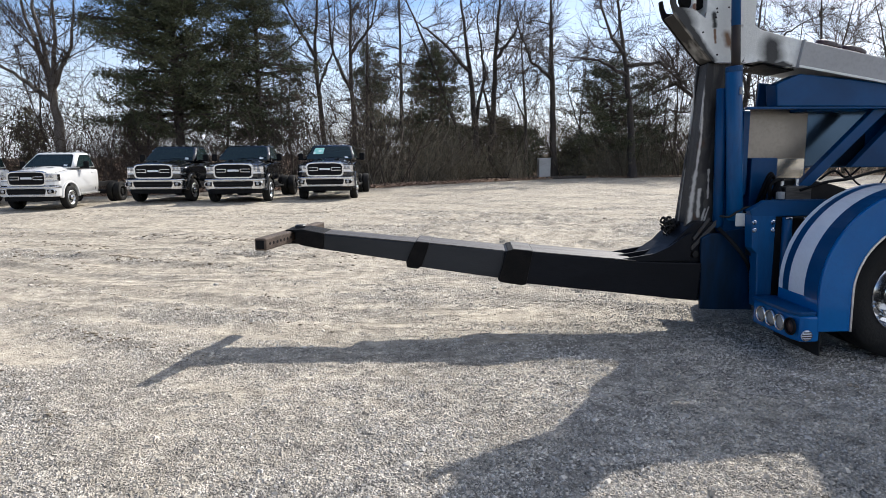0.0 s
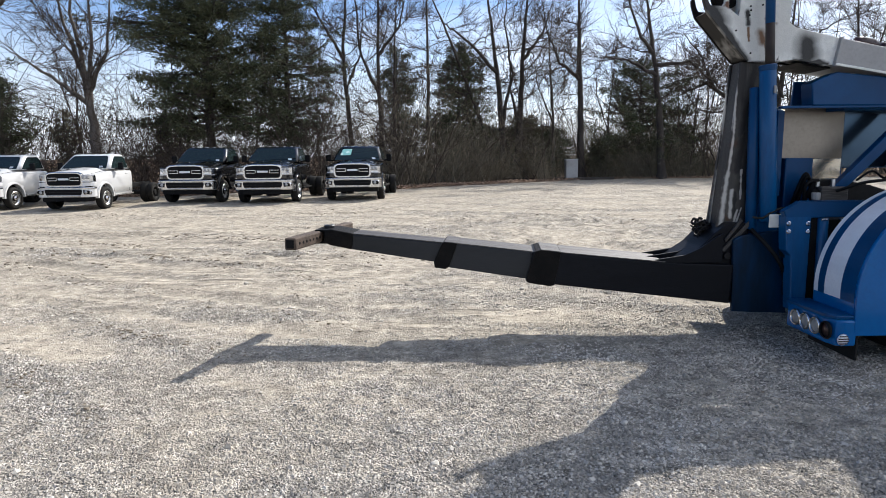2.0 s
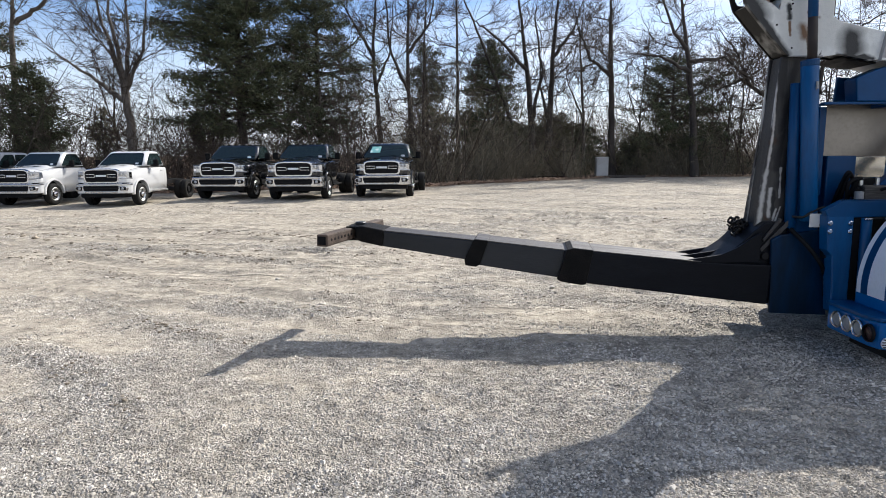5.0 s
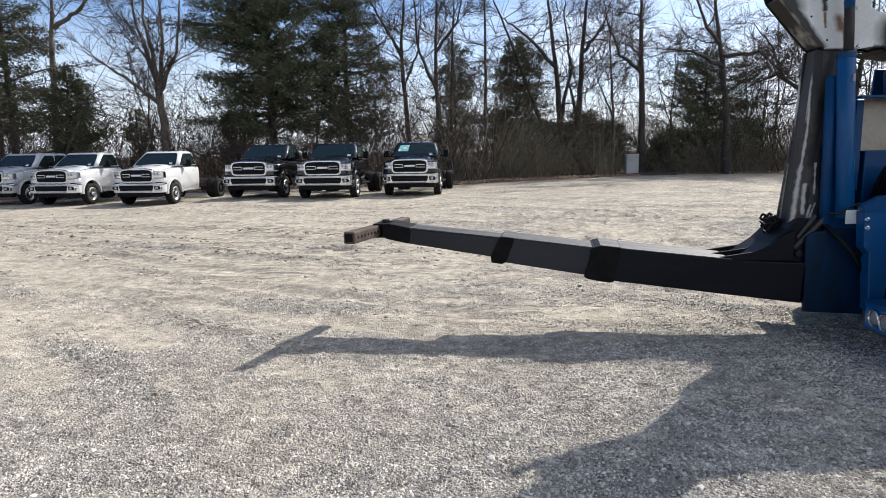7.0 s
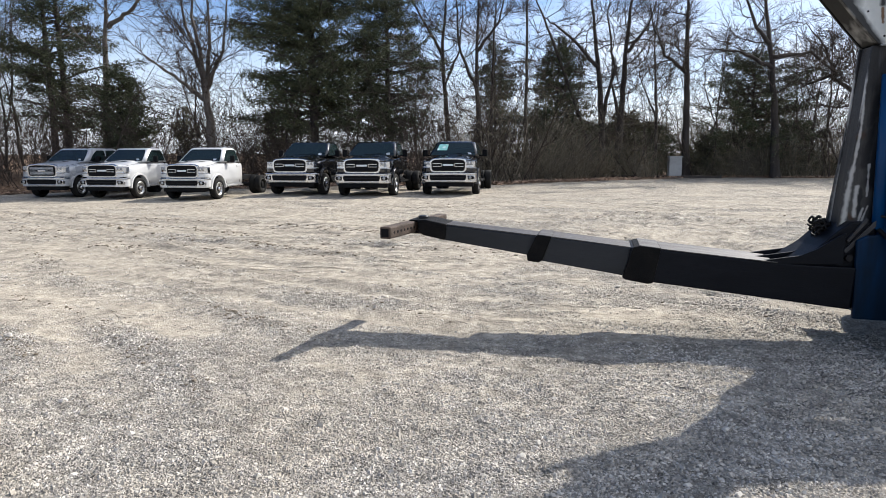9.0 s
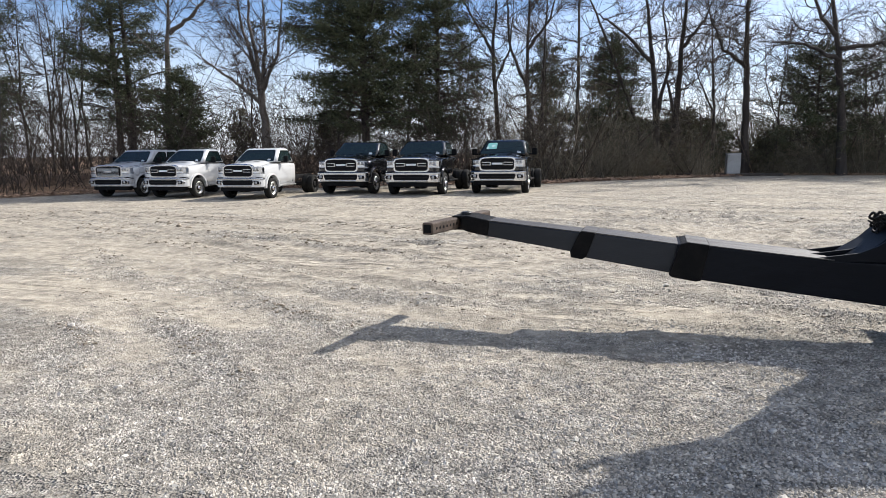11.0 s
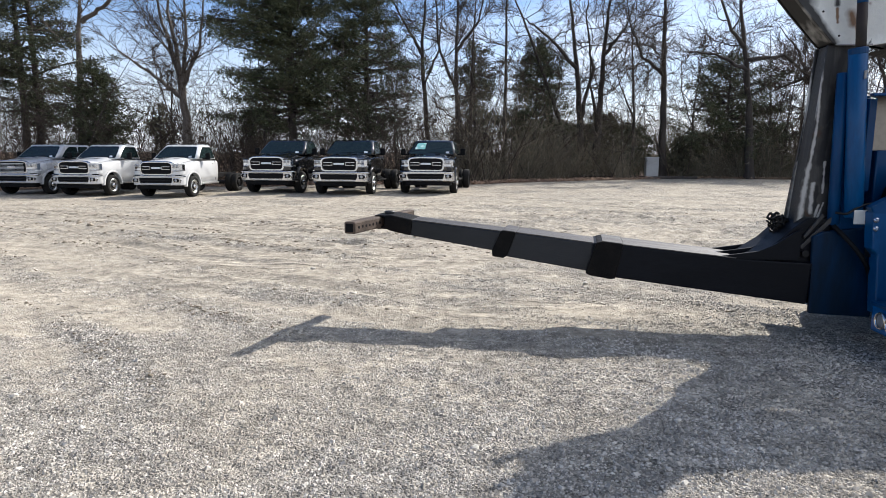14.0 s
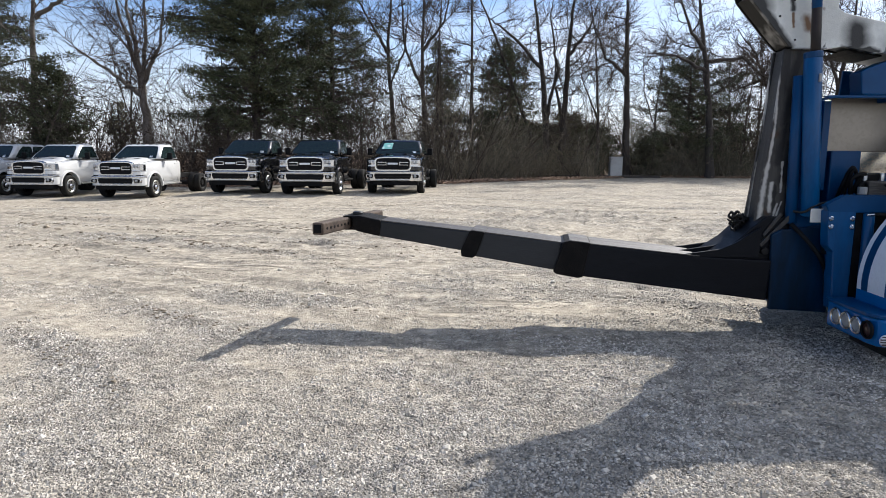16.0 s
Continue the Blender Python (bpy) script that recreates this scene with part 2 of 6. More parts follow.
    bp2.inputs["Strength"].default_value, bp2.inputs["Distance"].default_value = 0.8, 0.14
    rh = n.new("ShaderNodeMath")
    rh.operation = 'MULTIPLY'
    l.new(rut.outputs["Fac"], rh.inputs[0])
    l.new(wr.outputs["Result"], rh.inputs[1])
    l.new(rh.outputs[0], bp2.inputs["Height"])
    l.new(bp3.outputs["Normal"], bp2.inputs["Normal"])
    l.new(bp2.outputs["Normal"], b.inputs["Normal"])
    return m


def stone_material():
    m = bpy.data.materials.new("loose_stone")
    m.use_nodes = True
    n, l = m.node_tree.nodes, m.node_tree.links
    b = n["Principled BSDF"]
    g = n.new("ShaderNodeNewGeometry")
    r = n.new("ShaderNodeValToRGB")
    e = r.color_ramp.elements
    e[0].color, e[1].color = (0.23, 0.212, 0.186, 1), (0.63, 0.588, 0.528, 1)
    k = e.new(0.55)
    k.color = (0.485, 0.442, 0.381, 1)
    l.new(g.outputs["Random Per Island"], r.inputs["Fac"])
    tc = n.new("ShaderNodeTexCoord")
    tone = n.new("ShaderNodeTexNoise")
    tone.inputs["Scale"].default_value, tone.inputs["Detail"].default_value, tone.inputs["Roughness"].default_value = 1.1, 6, 0.62
    l.new(tc.outputs["Object"], tone.inputs["Vector"])
    dim = n.new("ShaderNodeMapRange")
    dim.inputs["From Min"].default_value, dim.inputs["From Max"].default_value = 0.32, 0.68
    dim.inputs["To Min"].default_value, dim.inputs["To Max"].default_value = 0.74, 1.10
    l.new(tone.outputs["Fac"], dim.inputs["Value"])
    toned = n.new("ShaderNodeVectorMath")
    toned.operation = 'SCALE'
    l.new(r.outputs["Color"], toned.inputs[0])
    l.new(dim.outputs["Result"], toned.inputs["Scale"])
    # some patches stained tan
    hue = n.new("ShaderNodeTexNoise")
    hue.inputs["Scale"].default_value, hue.inputs["Detail"].default_value = 0.8, 5
    l.new(tc.outputs["Object"], hue.inputs["Vector"])
    share = n.new("ShaderNodeMapRange")
    share.inputs["From Min"].default_value, share.inputs["From Max"].default_value = 0.45, 0.62
    share.inputs["To Max"].default_value = 0.55
    l.new(hue.outputs["Fac"], share.inputs["Value"])
    warm = n.new("ShaderNodeMix")
    warm.data_type = 'RGBA'
    warm.inputs["B"].default_value = (0.44, 0.382, 0.298, 1)
    l.new(share.outputs["Result"], warm.inputs["Factor"])
    l.new(toned.outputs["Vector"], warm.inputs["A"])
    l.new(clumps(n, l, tc.outputs["Object"], warm.outputs["Result"]), b.inputs["Base Color"])
    b.inputs["Roughness"].default_value = 0.9
    return m


def glass_material(name, tint=(0.02, 0.025, 0.03)):
    m = bpy.data.materials.new(name)
    m.use_nodes = True
    b = m.node_tree.nodes["Principled BSDF"]
    b.inputs["Base Color"].default_value = (*tint, 1)
    b.inputs["Roughness"].default_value = 0.04
    b.inputs["IOR"].default_value = 1.5
    b.inputs["Specular IOR Level"].default_value = 0.38
    return m


def worn_paint(name, paint, under, rust=(0.13, 0.055, 0.025), amount=0.5, scale=3.0, stretch=(1, 1, 1), rough=0.45):
    """Paint worn to primer, with grease and rust spots."""
    m = material(name, paint, rough, 0.0, under, amount, scale, 26.0, 0.15, 90.0, stretch=stretch, contrast=(0.47, 0.56))
    n, l = m.node_tree.nodes, m.node_tree.links
    b = n["Principled BSDF"]
    src = b.inputs["Base Color"].links[0].from_socket
    tc = n.new("ShaderNodeTexCoord")
    v = n.new("ShaderNodeTexNoise")
    v.inputs["Scale"].default_value, v.inputs["Detail"].default_value = 7.0, 9
    l.new(tc.outputs["Object"], v.inputs["Vector"])
    mr = n.new("ShaderNodeMapRange")
    mr.inputs["From Min"].default_value, mr.inputs["From Max"].default_value = 0.64, 0.70
    l.new(v.outputs["Fac"], mr.inputs["Value"])
    mx = n.new("ShaderNodeMix")
    mx.data_type = 'RGBA'
    mx.inputs["B"].default_value = (*rust, 1)
    l.new(mr.outputs["Result"], mx.inputs["Factor"])
    l.new(src, mx.inputs["A"])
    l.new(mx.outputs["Result"], b.inputs["Base Color"])
    return m


def stained(m, runs, colour, ragged=0.05, grain=7.0):
    """Adds soft stains to a material: runs of (x0, z0, x1, z1, radius) in the thing's own metres, ragged by noise."""
    n, l = m.node_tree.nodes, m.node_tree.links
    b = n["Principled BSDF"]
    src = b.inputs["Base Color"].links[0].from_socket
    tc = n.new("ShaderNodeTexCoord")
    flat = n.new("ShaderNodeVectorMath")
    flat.operation = 'MULTIPLY'
    flat.inputs[1].default_value = (1, 0, 1)
    l.new(tc.outputs["Object"], flat.inputs[0])
    nz = n.new("ShaderNodeTexNoise")
    nz.inputs["Scale"].default_value, nz.inputs["Detail"].default_value = grain, 8
    l.new(tc.outputs["Object"], nz.inputs["Vector"])
    off = n.new("ShaderNodeMath")
    off.operation = 'MULTIPLY_ADD'
    l.new(nz.outputs["Fac"], off.inputs[0])
    off.inputs[1].default_value, off.inputs[2].default_value = 2 * ragged, -ragged
    total = None
    for x0, z0, x1, z1, r in runs:
        a, d = Vector((x0, 0, z0)), Vector((x1 - x0, 0, z1 - z0))
        rel = n.new("ShaderNodeVectorMath")
        rel.operation = 'SUBTRACT'
        l.new(flat.outputs["Vector"], rel.inputs[0])
        rel.inputs[1].default_value = a
        dot = n.new("ShaderNodeVectorMath")
        dot.operation = 'DOT_PRODUCT'
        l.new(rel.outputs["Vector"], dot.inputs[0])
        dot.inputs[1].default_value = d / max(1e-6, d.length_squared)
        cl = n.new("ShaderNodeClamp")
        l.new(dot.outputs["Value"], cl.inputs["Value"])
        sc = n.new("ShaderNodeVectorMath")
        sc.operation = 'SCALE'
        sc.inputs[0].default_value = d
        l.new(cl.outputs["Result"], sc.inputs["Scale"])
        ds = n.new("ShaderNodeVectorMath")
        ds.operation = 'DISTANCE'
        l.new(rel.outputs["Vector"], ds.inputs[0])
        l.new(sc.outputs["Vector"], ds.inputs[1])
        sm = n.new("ShaderNodeMath")
        l.new(ds.outputs["Value"], sm.inputs[0])
        l.new(off.outputs[0], sm.inputs[1])
        mr = n.new("ShaderNodeMapRange")
        mr.inputs["From Min"].default_value, mr.inputs["From Max"].default_value = r * 0.45, r * 1.6
        mr.inputs["To Min"].default_value, mr.inputs["To Max"].default_value = 1.0, 0.0
        l.new(sm.outputs[0], mr.inputs["Value"])
        if total is None:
            total = mr.outputs["Result"]
        else:
            mx = n.new("ShaderNodeMath")
            mx.operation = 'MAXIMUM'
            l.new(total, mx.inputs[0])
            l.new(mr.outputs["Result"], mx.inputs[1])
            total = mx.outputs[0]
    mix = n.new("ShaderNodeMix")
    mix.data_type = 'RGBA'
    l.new(total, mix.inputs["Factor"])
    l.new(src, mix.inputs["A"])
    mix.inputs["B"].default_value = (*colour, 1)
    l.new(mix.outputs["Result"], b.inputs["Base Color"])
    return m


M = dict(
    gravel=gravel_material(), stone=stone_material(),
    dirt=material("brown_dirt", (0.25, 0.208, 0.155), 0.95, second=(0.17, 0.13, 0.09), mix=0.8, scale=1.5, fine=25, bump=0.3),
    litter=material("leaf_litter", (0.33, 0.21, 0.14), 0.9, second=(0.16, 0.10, 0.065), mix=0.9, scale=3, fine=30, bump=0.8, bump_scale=14),
    bark=material("grey_brown_bark", (0.055, 0.045, 0.038), 0.9, second=(0.026, 0.021, 0.018), mix=0.9, scale=3, fine=22, bump=0.8, bump_scale=22, stretch=(1, 1, 0.2)),
    bark_pale=material("pale_grey_bark", (0.17, 0.145, 0.125), 0.9, second=(0.08, 0.067, 0.056), mix=0.9, scale=2.5, fine=22, bump=0.8, bump_scale=22, stretch=(1, 1, 0.25)),
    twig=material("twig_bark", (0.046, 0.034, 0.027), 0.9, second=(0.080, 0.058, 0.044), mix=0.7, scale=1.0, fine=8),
    brush=material("dry_brush", (0.076, 0.066, 0.046), 0.9, second=(0.120, 0.106, 0.072), mix=0.8, scale=0.5, fine=5, third=(0.060, 0.060, 0.036)),
    brush_tan=material("tan_dry_brush", (0.135, 0.112, 0.080), 0.9, second=(0.19, 0.155, 0.105), mix=0.8, scale=0.5, fine=5, third=(0.100, 0.092, 0.058)),
    cedar=material("cedar_foliage", (0.052, 0.064, 0.028), 0.75, second=(0.066, 0.068, 0.032), mix=0.8, scale=0.7, fine=6, third=(0.036, 0.048, 0.024)),
    cedar_dry=material("dull_cedar_foliage", (0.085, 0.080, 0.045), 0.8, second=(0.12, 0.10, 0.058), mix=0.8, scale=0.7, fine=6, third=(0.075, 0.080, 0.036)),
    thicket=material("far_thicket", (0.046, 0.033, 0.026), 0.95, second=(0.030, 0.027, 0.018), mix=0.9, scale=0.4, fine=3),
    white=material("white_car_paint", (0.66, 0.66, 0.66), 0.25, second=(0.60, 0.59, 0.57), mix=0.35, scale=1.5, fine=40, coat=0.6, third=(0.61, 0.60, 0.58), rough_var=0.06),
    silver=material("silver_white_car_paint", (0.46, 0.47, 0.49), 0.28, 0.2, second=(0.40, 0.41, 0.42), mix=0.35, scale=1.5, fine=40, coat=0.6, third=(0.40, 0.40, 0.41), rough_var=0.06),
    dark=material("dark_granite_car_paint", (0.0025, 0.003, 0.0045), 0.14, 0.0, second=(0.004, 0.005, 0.006), mix=0.5, scale=2, fine=40, coat=0.9, spec=0.5, rough_var=0.04),
    chrome=material("chrome", (0.66, 0.665, 0.675), 0.17, 1.0, second=(0.50, 0.505, 0.51), mix=0.4, scale=5, fine=60, rough_var=0.06),
    satin=material("satin_aluminium", (0.74, 0.74, 0.74), 0.34, 1.0, second=(0.45, 0.45, 0.45), mix=0.5, scale=8, fine=60, bump=0.05),
    black=material("black_plastic", (0.004, 0.004, 0.005), 0.6, spec=0.12, second=(0.014, 0.014, 0.014), mix=0.5, scale=6, fine=60),
    rubber=material("tyre_rubber", (0.009, 0.009, 0.009), 0.85, spec=0.25, second=(0.022, 0.020, 0.017), mix=0.5, scale=5, fine=40, bump=0.3, bump_scale=50),
    frame=material("black_chassis_steel", spec=0.25, base=(0.007, 0.007, 0.008), rough=0.6, metal=0.0, second=(0.02, 0.017, 0.014), mix=0.5, scale=4, fine=30),
    glass=glass_material("dark_car_glass", (0.012, 0.021, 0.022)),
    lamp=glass_material("clear_lamp_glass", (0.34, 0.345, 0.35)),
    red=material("red_lens", (0.030, 0.010, 0.011), 0.3, second=(0.014, 0.006, 0.007), mix=0.6, scale=20),
    paper=material("windscreen_sheet", (0.62, 0.75, 0.72), 0.6, second=(0.12, 0.45, 0.42), mix=0.9, scale=5, fine=30, contrast=(0.48, 0.52)),
    blue=material("dark_blue_paint", (0.0004, 0.050, 0.150), 0.34, spec=0.2, second=(0.0004, 0.028, 0.082), mix=0.6, scale=2.5, fine=30, coat=0.03, bump=0.03, third=(0.0006, 0.040, 0.120)),
    blue_light=material("bright_blue_paint", (0.0008, 0.112, 0.340), 0.22, second=(0.0008, 0.082, 0.255), mix=0.6, scale=1.6, fine=40, coat=0.35, third=(0.0008, 0.088, 0.265), rough_var=0.06, spec=0.2),
    blue_streaked=material("streaked_dark_blue_paint", (0.0006, 0.022, 0.062), 0.45, spec=0.16, second=(0.002, 0.010, 0.020), mix=0.9, scale=2.2, fine=20, third=(0.003, 0.014, 0.036), stretch=(3, 3, 0.6), contrast=(0.40, 0.58)),
    blue_sheen=material("polished_blue_panel", (0.05, 0.085, 0.13), 0.16, 0.8, second=(0.03, 0.06, 0.10), mix=0.6, scale=3, fine=30),
    blue_cyl=material("dull_blue_cylinder_paint", (0.0006, 0.072, 0.205), 0.36, spec=0.25, second=(0.0006, 0.044, 0.130), mix=0.6, scale=3, fine=30, coat=0.1, third=(0.002, 0.042, 0.128), stretch=(2, 2, 0.4)),
    stripe=material("white_stripe_paint", (0.74, 0.76, 0.80), 0.25, second=(0.66, 0.68, 0.72), mix=0.5, scale=5, fine=50, coat=0.6, third=(0.66, 0.67, 0.70), rough_var=0.05),
    boom=worn_paint("worn_white_boom_paint", (0.70, 0.70, 0.66), (0.52, 0.51, 0.47), amount=0.6, scale=2.2),
    boom_grey=material("grey_boom_steel", (0.31, 0.305, 0.30), 0.4, second=(0.25, 0.245, 0.235), mix=0.6, scale=2.0, fine=30, bump=0.05),
    grease=material("black_grease", (0.003, 0.003, 0.003), 0.6, spec=0.12, second=(0.012, 0.010, 0.009), mix=0.6, scale=9, fine=50, bump=0.2),
    mast_side=worn_paint("greasy_mast_paint", (0.016, 0.014, 0.013), (0.060, 0.054, 0.048), rust=(0.050, 0.026, 0.014), amount=0.8, scale=2.2, stretch=(3.0, 3.0, 0.30), rough=0.55),
    mast=worn_paint("worn_mast_paint", (0.050, 0.046, 0.042), (0.030, 0.027, 0.025), rust=(0.050, 0.026, 0.014), amount=0.9, scale=2.5, stretch=(3.0, 3.0, 0.25), rough=0.55),
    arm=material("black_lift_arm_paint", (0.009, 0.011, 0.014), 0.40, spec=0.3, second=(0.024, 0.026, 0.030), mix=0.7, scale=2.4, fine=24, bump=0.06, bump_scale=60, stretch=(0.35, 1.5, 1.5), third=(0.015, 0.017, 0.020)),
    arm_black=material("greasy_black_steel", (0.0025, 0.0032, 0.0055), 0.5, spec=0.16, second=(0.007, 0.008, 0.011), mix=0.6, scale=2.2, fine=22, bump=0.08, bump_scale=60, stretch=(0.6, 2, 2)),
    # paler than the arm's sides: light on the tops put into the colour
    arm_top=material("scuffed_lit_top_and_valve_steel", (0.062, 0.055, 0.050), 0.5, 0.2, second=(0.026, 0.023, 0.021), mix=0.85, scale=3.0, fine=26, bump=0.12, stretch=(0.3, 3, 3), third=(0.14, 0.125, 0.11)),
    rust_dark=material("greasy_brown_steel", (0.030, 0.020, 0.016), 0.5, second=(0.012, 0.010, 0.010), mix=0.8, scale=6, fine=40, spec=0.3),
    rust=material("rusty_tube_steel", (0.095, 0.066, 0.048), 0.75, 0.2, second=(0.045, 0.030, 0.023), mix=0.8, scale=9, fine=50, bump=0.3, bump_scale=120),
    polished=material("polished_aluminium_sheet", (0.22, 0.20, 0.175), 0.36, 1.0, second=(0.11, 0.10, 0.088), mix=0.5, scale=2, fine=40, bump=0.02),
    # brighter copy of the sheet: reflected sunlit ground put into the colour
    polished_reflection=material("sheet_painted_reflection", (0.60, 0.55, 0.47), 0.22, 1.0, second=(0.48, 0.44, 0.37), mix=0.5, scale=2, fine=40, bump=0.02),
    cabinet=material("pale_cabinet_paint", (0.35, 0.355, 0.35), 0.7, second=(0.25, 0.25, 0.24), mix=0.5, scale=2, fine=20),
)
def by_stem(m, pale, share=0.3):
    """Some stems paler than the rest, picked at random stem by stem."""
    n, l = m.node_tree.nodes, m.node_tree.links
    b = n["Principled BSDF"]
    src = b.inputs["Base Color"].links[0].from_socket
    g = n.new("ShaderNodeNewGeometry")
    r = n.new("ShaderNodeMapRange")
    r.inputs["From Min"].default_value, r.inputs["From Max"].default_value = 1 - share, 1.0
    l.new(g.outputs["Random Per Island"], r.inputs["Value"])
    x = n.new("ShaderNodeMix")
    x.data_type = 'RGBA'
    l.new(r.outputs["Result"], x.inputs["Factor"])
    l.new(src, x.inputs["A"])
    x.inputs["B"].default_value = (*pale, 1)
    l.new(x.outputs["Result"], b.inputs["Base Color"])


by_stem(M["brush"], (0.24, 0.21, 0.16), 0.24)
by_stem(M["cedar_dry"], (0.17, 0.145, 0.085), 0.3)
by_stem(M["cedar"], (0.10, 0.100, 0.048), 0.25)
by_stem(M["brush_tan"], (0.34, 0.29, 0.215), 0.30)
by_stem(M["dirt"], (0.36, 0.30, 0.23), 0.5)
by_stem(M["litter"], (0.48, 0.33, 0.22), 0.4)
M["head"] = stained(stained(worn_paint("grease_streaked_boom_paint", (0.70, 0.70, 0.66), (0.54, 0.53, 0.49), amount=0.6, scale=2.2),
                            [(0.31, 2.555, 0.33, 2.50, 0.035), (0.345, 2.56, 0.36, 2.40, 0.012), (0.20, 2.60, 0.21, 2.50, 0.008)], (0.16, 0.085, 0.04), 0.02, 14.0),
                    [(-0.17, 2.85, -0.05, 2.66, 0.075), (-0.05, 2.66, 0.20, 2.345, 0.030), (0.70, 2.47, 0.71, 2.38, 0.085), (0.60, 2.345, 0.88, 2.31, 0.022), (0.19, 2.72, 0.20, 2.63, 0.018),
                     (0.45, 2.33, 0.47, 2.38, 0.010)], (0.010, 0.010, 0.010), 0.035, 9.0)
# fork underside: its shade and black grease share one dark colour
M["web"] = stained(material("shaded_greasy_underside", (0.008, 0.008, 0.008), 0.6, second=(0.03, 0.026, 0.022), mix=0.7, scale=5, fine=30, spec=0.2), [(0.03, 2.49, 0.14, 2.38, 0.03)], (0.26, 0.25, 0.23), 0.06, 10.0)
M["mast_side"] = stained(stained(M["mast_side"], [(0.30, 2.30, 0.22, 1.75, 0.035), (0.24, 1.75, 0.20, 1.45, 0.030), (0.30, 1.60, 0.26, 1.30, 0.05), (0.35, 1.20, 0.30, 0.95, 0.04), (0.19, 1.25, 0.19, 1.05, 0.012)], (0.007, 0.006, 0.006), 0.04, 9.0),
                         [(0.157, 2.26, 0.150, 1.99, 0.007), (0.150, 1.99, 0.149, 1.72, 0.009), (0.149, 1.72, 0.120, 1.43, 0.009), (0.120, 1.43, 0.094, 1.21, 0.014), (0.094, 1.21, 0.080, 0.98, 0.017),
                          (0.158, 1.27, 0.153, 1.04, 0.013), (0.232, 1.44, 0.236, 1.20, 0.007), (0.215, 1.10, 0.16, 0.86, 0.008), (0.250, 1.12, 0.19, 0.93, 0.006)], (0.46, 0.44, 0.40), 0.014, 22.0)



# ---- mesh helpers ----
def part(name, bm, mat, parent=None, label="", smooth=False, m=None):
    """Links a bmesh, or (verts, faces), as one mesh object."""
    me = bpy.data.meshes.new(name)
    if isinstance(bm, tuple):
        me.from_pydata(*bm[:1], [], bm[1])
    else:
        bmesh.ops.recalc_face_normals(bm, faces=bm.faces[:])
        bm.to_mesh(me)
        bm.free()
    me.materials.append(mat)
    if smooth:
        me.polygons.foreach_set("use_smooth", [True] * len(me.polygons))
    ob = new(name, me)
    if parent:
        ob.parent = parent
    if m is not None:
        ob.matrix_local = m
    return tagged(ob, label) if label else ob


def repeat(name, bm, mat, parent, places, label=""):
    """Alike pieces, each an object of its own, on one mesh."""
    first = part(name, bm, mat, parent, label, m=places[0])
    for m in places[1:]:
        ob = new(name, first.data)
        ob.parent = parent
        ob.matrix_local = m
        if label:
            tagged(ob, label)
    return first


def thing(name, m, label, category, group=""):
    ob = new(name)
    ob.empty_display_size = 0.2
    ob.matrix_world = m
    return tagged(ob, label, category, group)


def box(x0, x1, y0, y1, z0, z1, bevel=0.0, bm=None, m=None):
    one = bmesh.new()
    bmesh.ops.create_cube(one, size=1, matrix=Matrix.LocRotScale(((x0 + x1) / 2, (y0 + y1) / 2, (z0 + z1) / 2), None, (abs(x1 - x0), abs(y1 - y0), abs(z1 - z0))))
    if bevel:
        bmesh.ops.bevel(one, geom=one.edges[:], offset=bevel, segments=2, profile=0.5, affect='EDGES')
    if m is not None:
        one.transform(m)
    return merge(bm, one)


def merge(bm, one):
    if bm is None:
        return one
    me = bpy.data.meshes.new("tmp")
    one.to_mesh(me)
    one.free()
    bm.from_mesh(me)
    bpy.data.meshes.remove(me)
    return bm


def prism(poly, a, b, axis="y", bevel=0.0, bm=None, seg=2):
    """A polygon of (p, q) pushed from a to b. axis y: (x, z) profile; x: (y, z) profile; z: (x, y) profile."""
    put = {"y": lambda p, q, d: (p, d, q), "x": lambda p, q, d: (d, p, q), "z": lambda p, q, d: (p, q, d)}[axis]
    one = bmesh.new()
    lo = [one.verts.new(put(p, q, a)) for p, q in poly]
    hi = [one.verts.new(put(p, q, b)) for p, q in poly]
    one.faces.new(lo)
    one.faces.new(hi[::-1])
    k = len(poly)
    for i in range(k):
        one.faces.new((lo[i], hi[i], hi[(i + 1) % k], lo[(i + 1) % k]))
    bmesh.ops.recalc_face_normals(one, faces=one.faces[:])
    if bevel:
        bmesh.ops.bevel(one, geom=one.edges[:], offset=bevel, segments=seg, profile=0.5, affect='EDGES', clamp_overlap=True)
    return merge(bm, one)


def lathe(profile, n=24, m=None, bm=None, closed=False, caps=True):
    """Rings of (radius, height) about z."""
    one = bmesh.new()
    rings = []
    for r, h in profile:
        rings.append([one.verts.new((r * math.cos(2 * math.pi * i / n), r * math.sin(2 * math.pi * i / n), h)) for i in range(n)])
    pairs = list(zip(rings, rings[1:])) + ([(rings[-1], rings[0])] if closed else [])
    for p, q in pairs:
        for i in range(n):
            one.faces.new((p[i], p[(i + 1) % n], q[(i + 1) % n], q[i]))
    if not closed and caps:
        if profile[0][0] > 1e-6:
            one.faces.new(rings[0][::-1])
        if profile[-1][0] > 1e-6:
            one.faces.new(rings[-1])
    bmesh.ops.remove_doubles(one, verts=one.verts[:], dist=1e-6)
    if m is not None:
        one.transform(m)
    return merge(bm, one)


def rod(a, b, r, n=12, bm=None):
    a, b = Vector(a), Vector(b)
    q = (b - a).to_track_quat('Z', 'Y').to_matrix().to_4x4()
    d = (b - a).length
    return lathe([(r * 0.9, 0), (r, r * 0.1), (r, d - r * 0.1), (r * 0.9, d)], n, Matrix.Translation(a) @ q, bm)


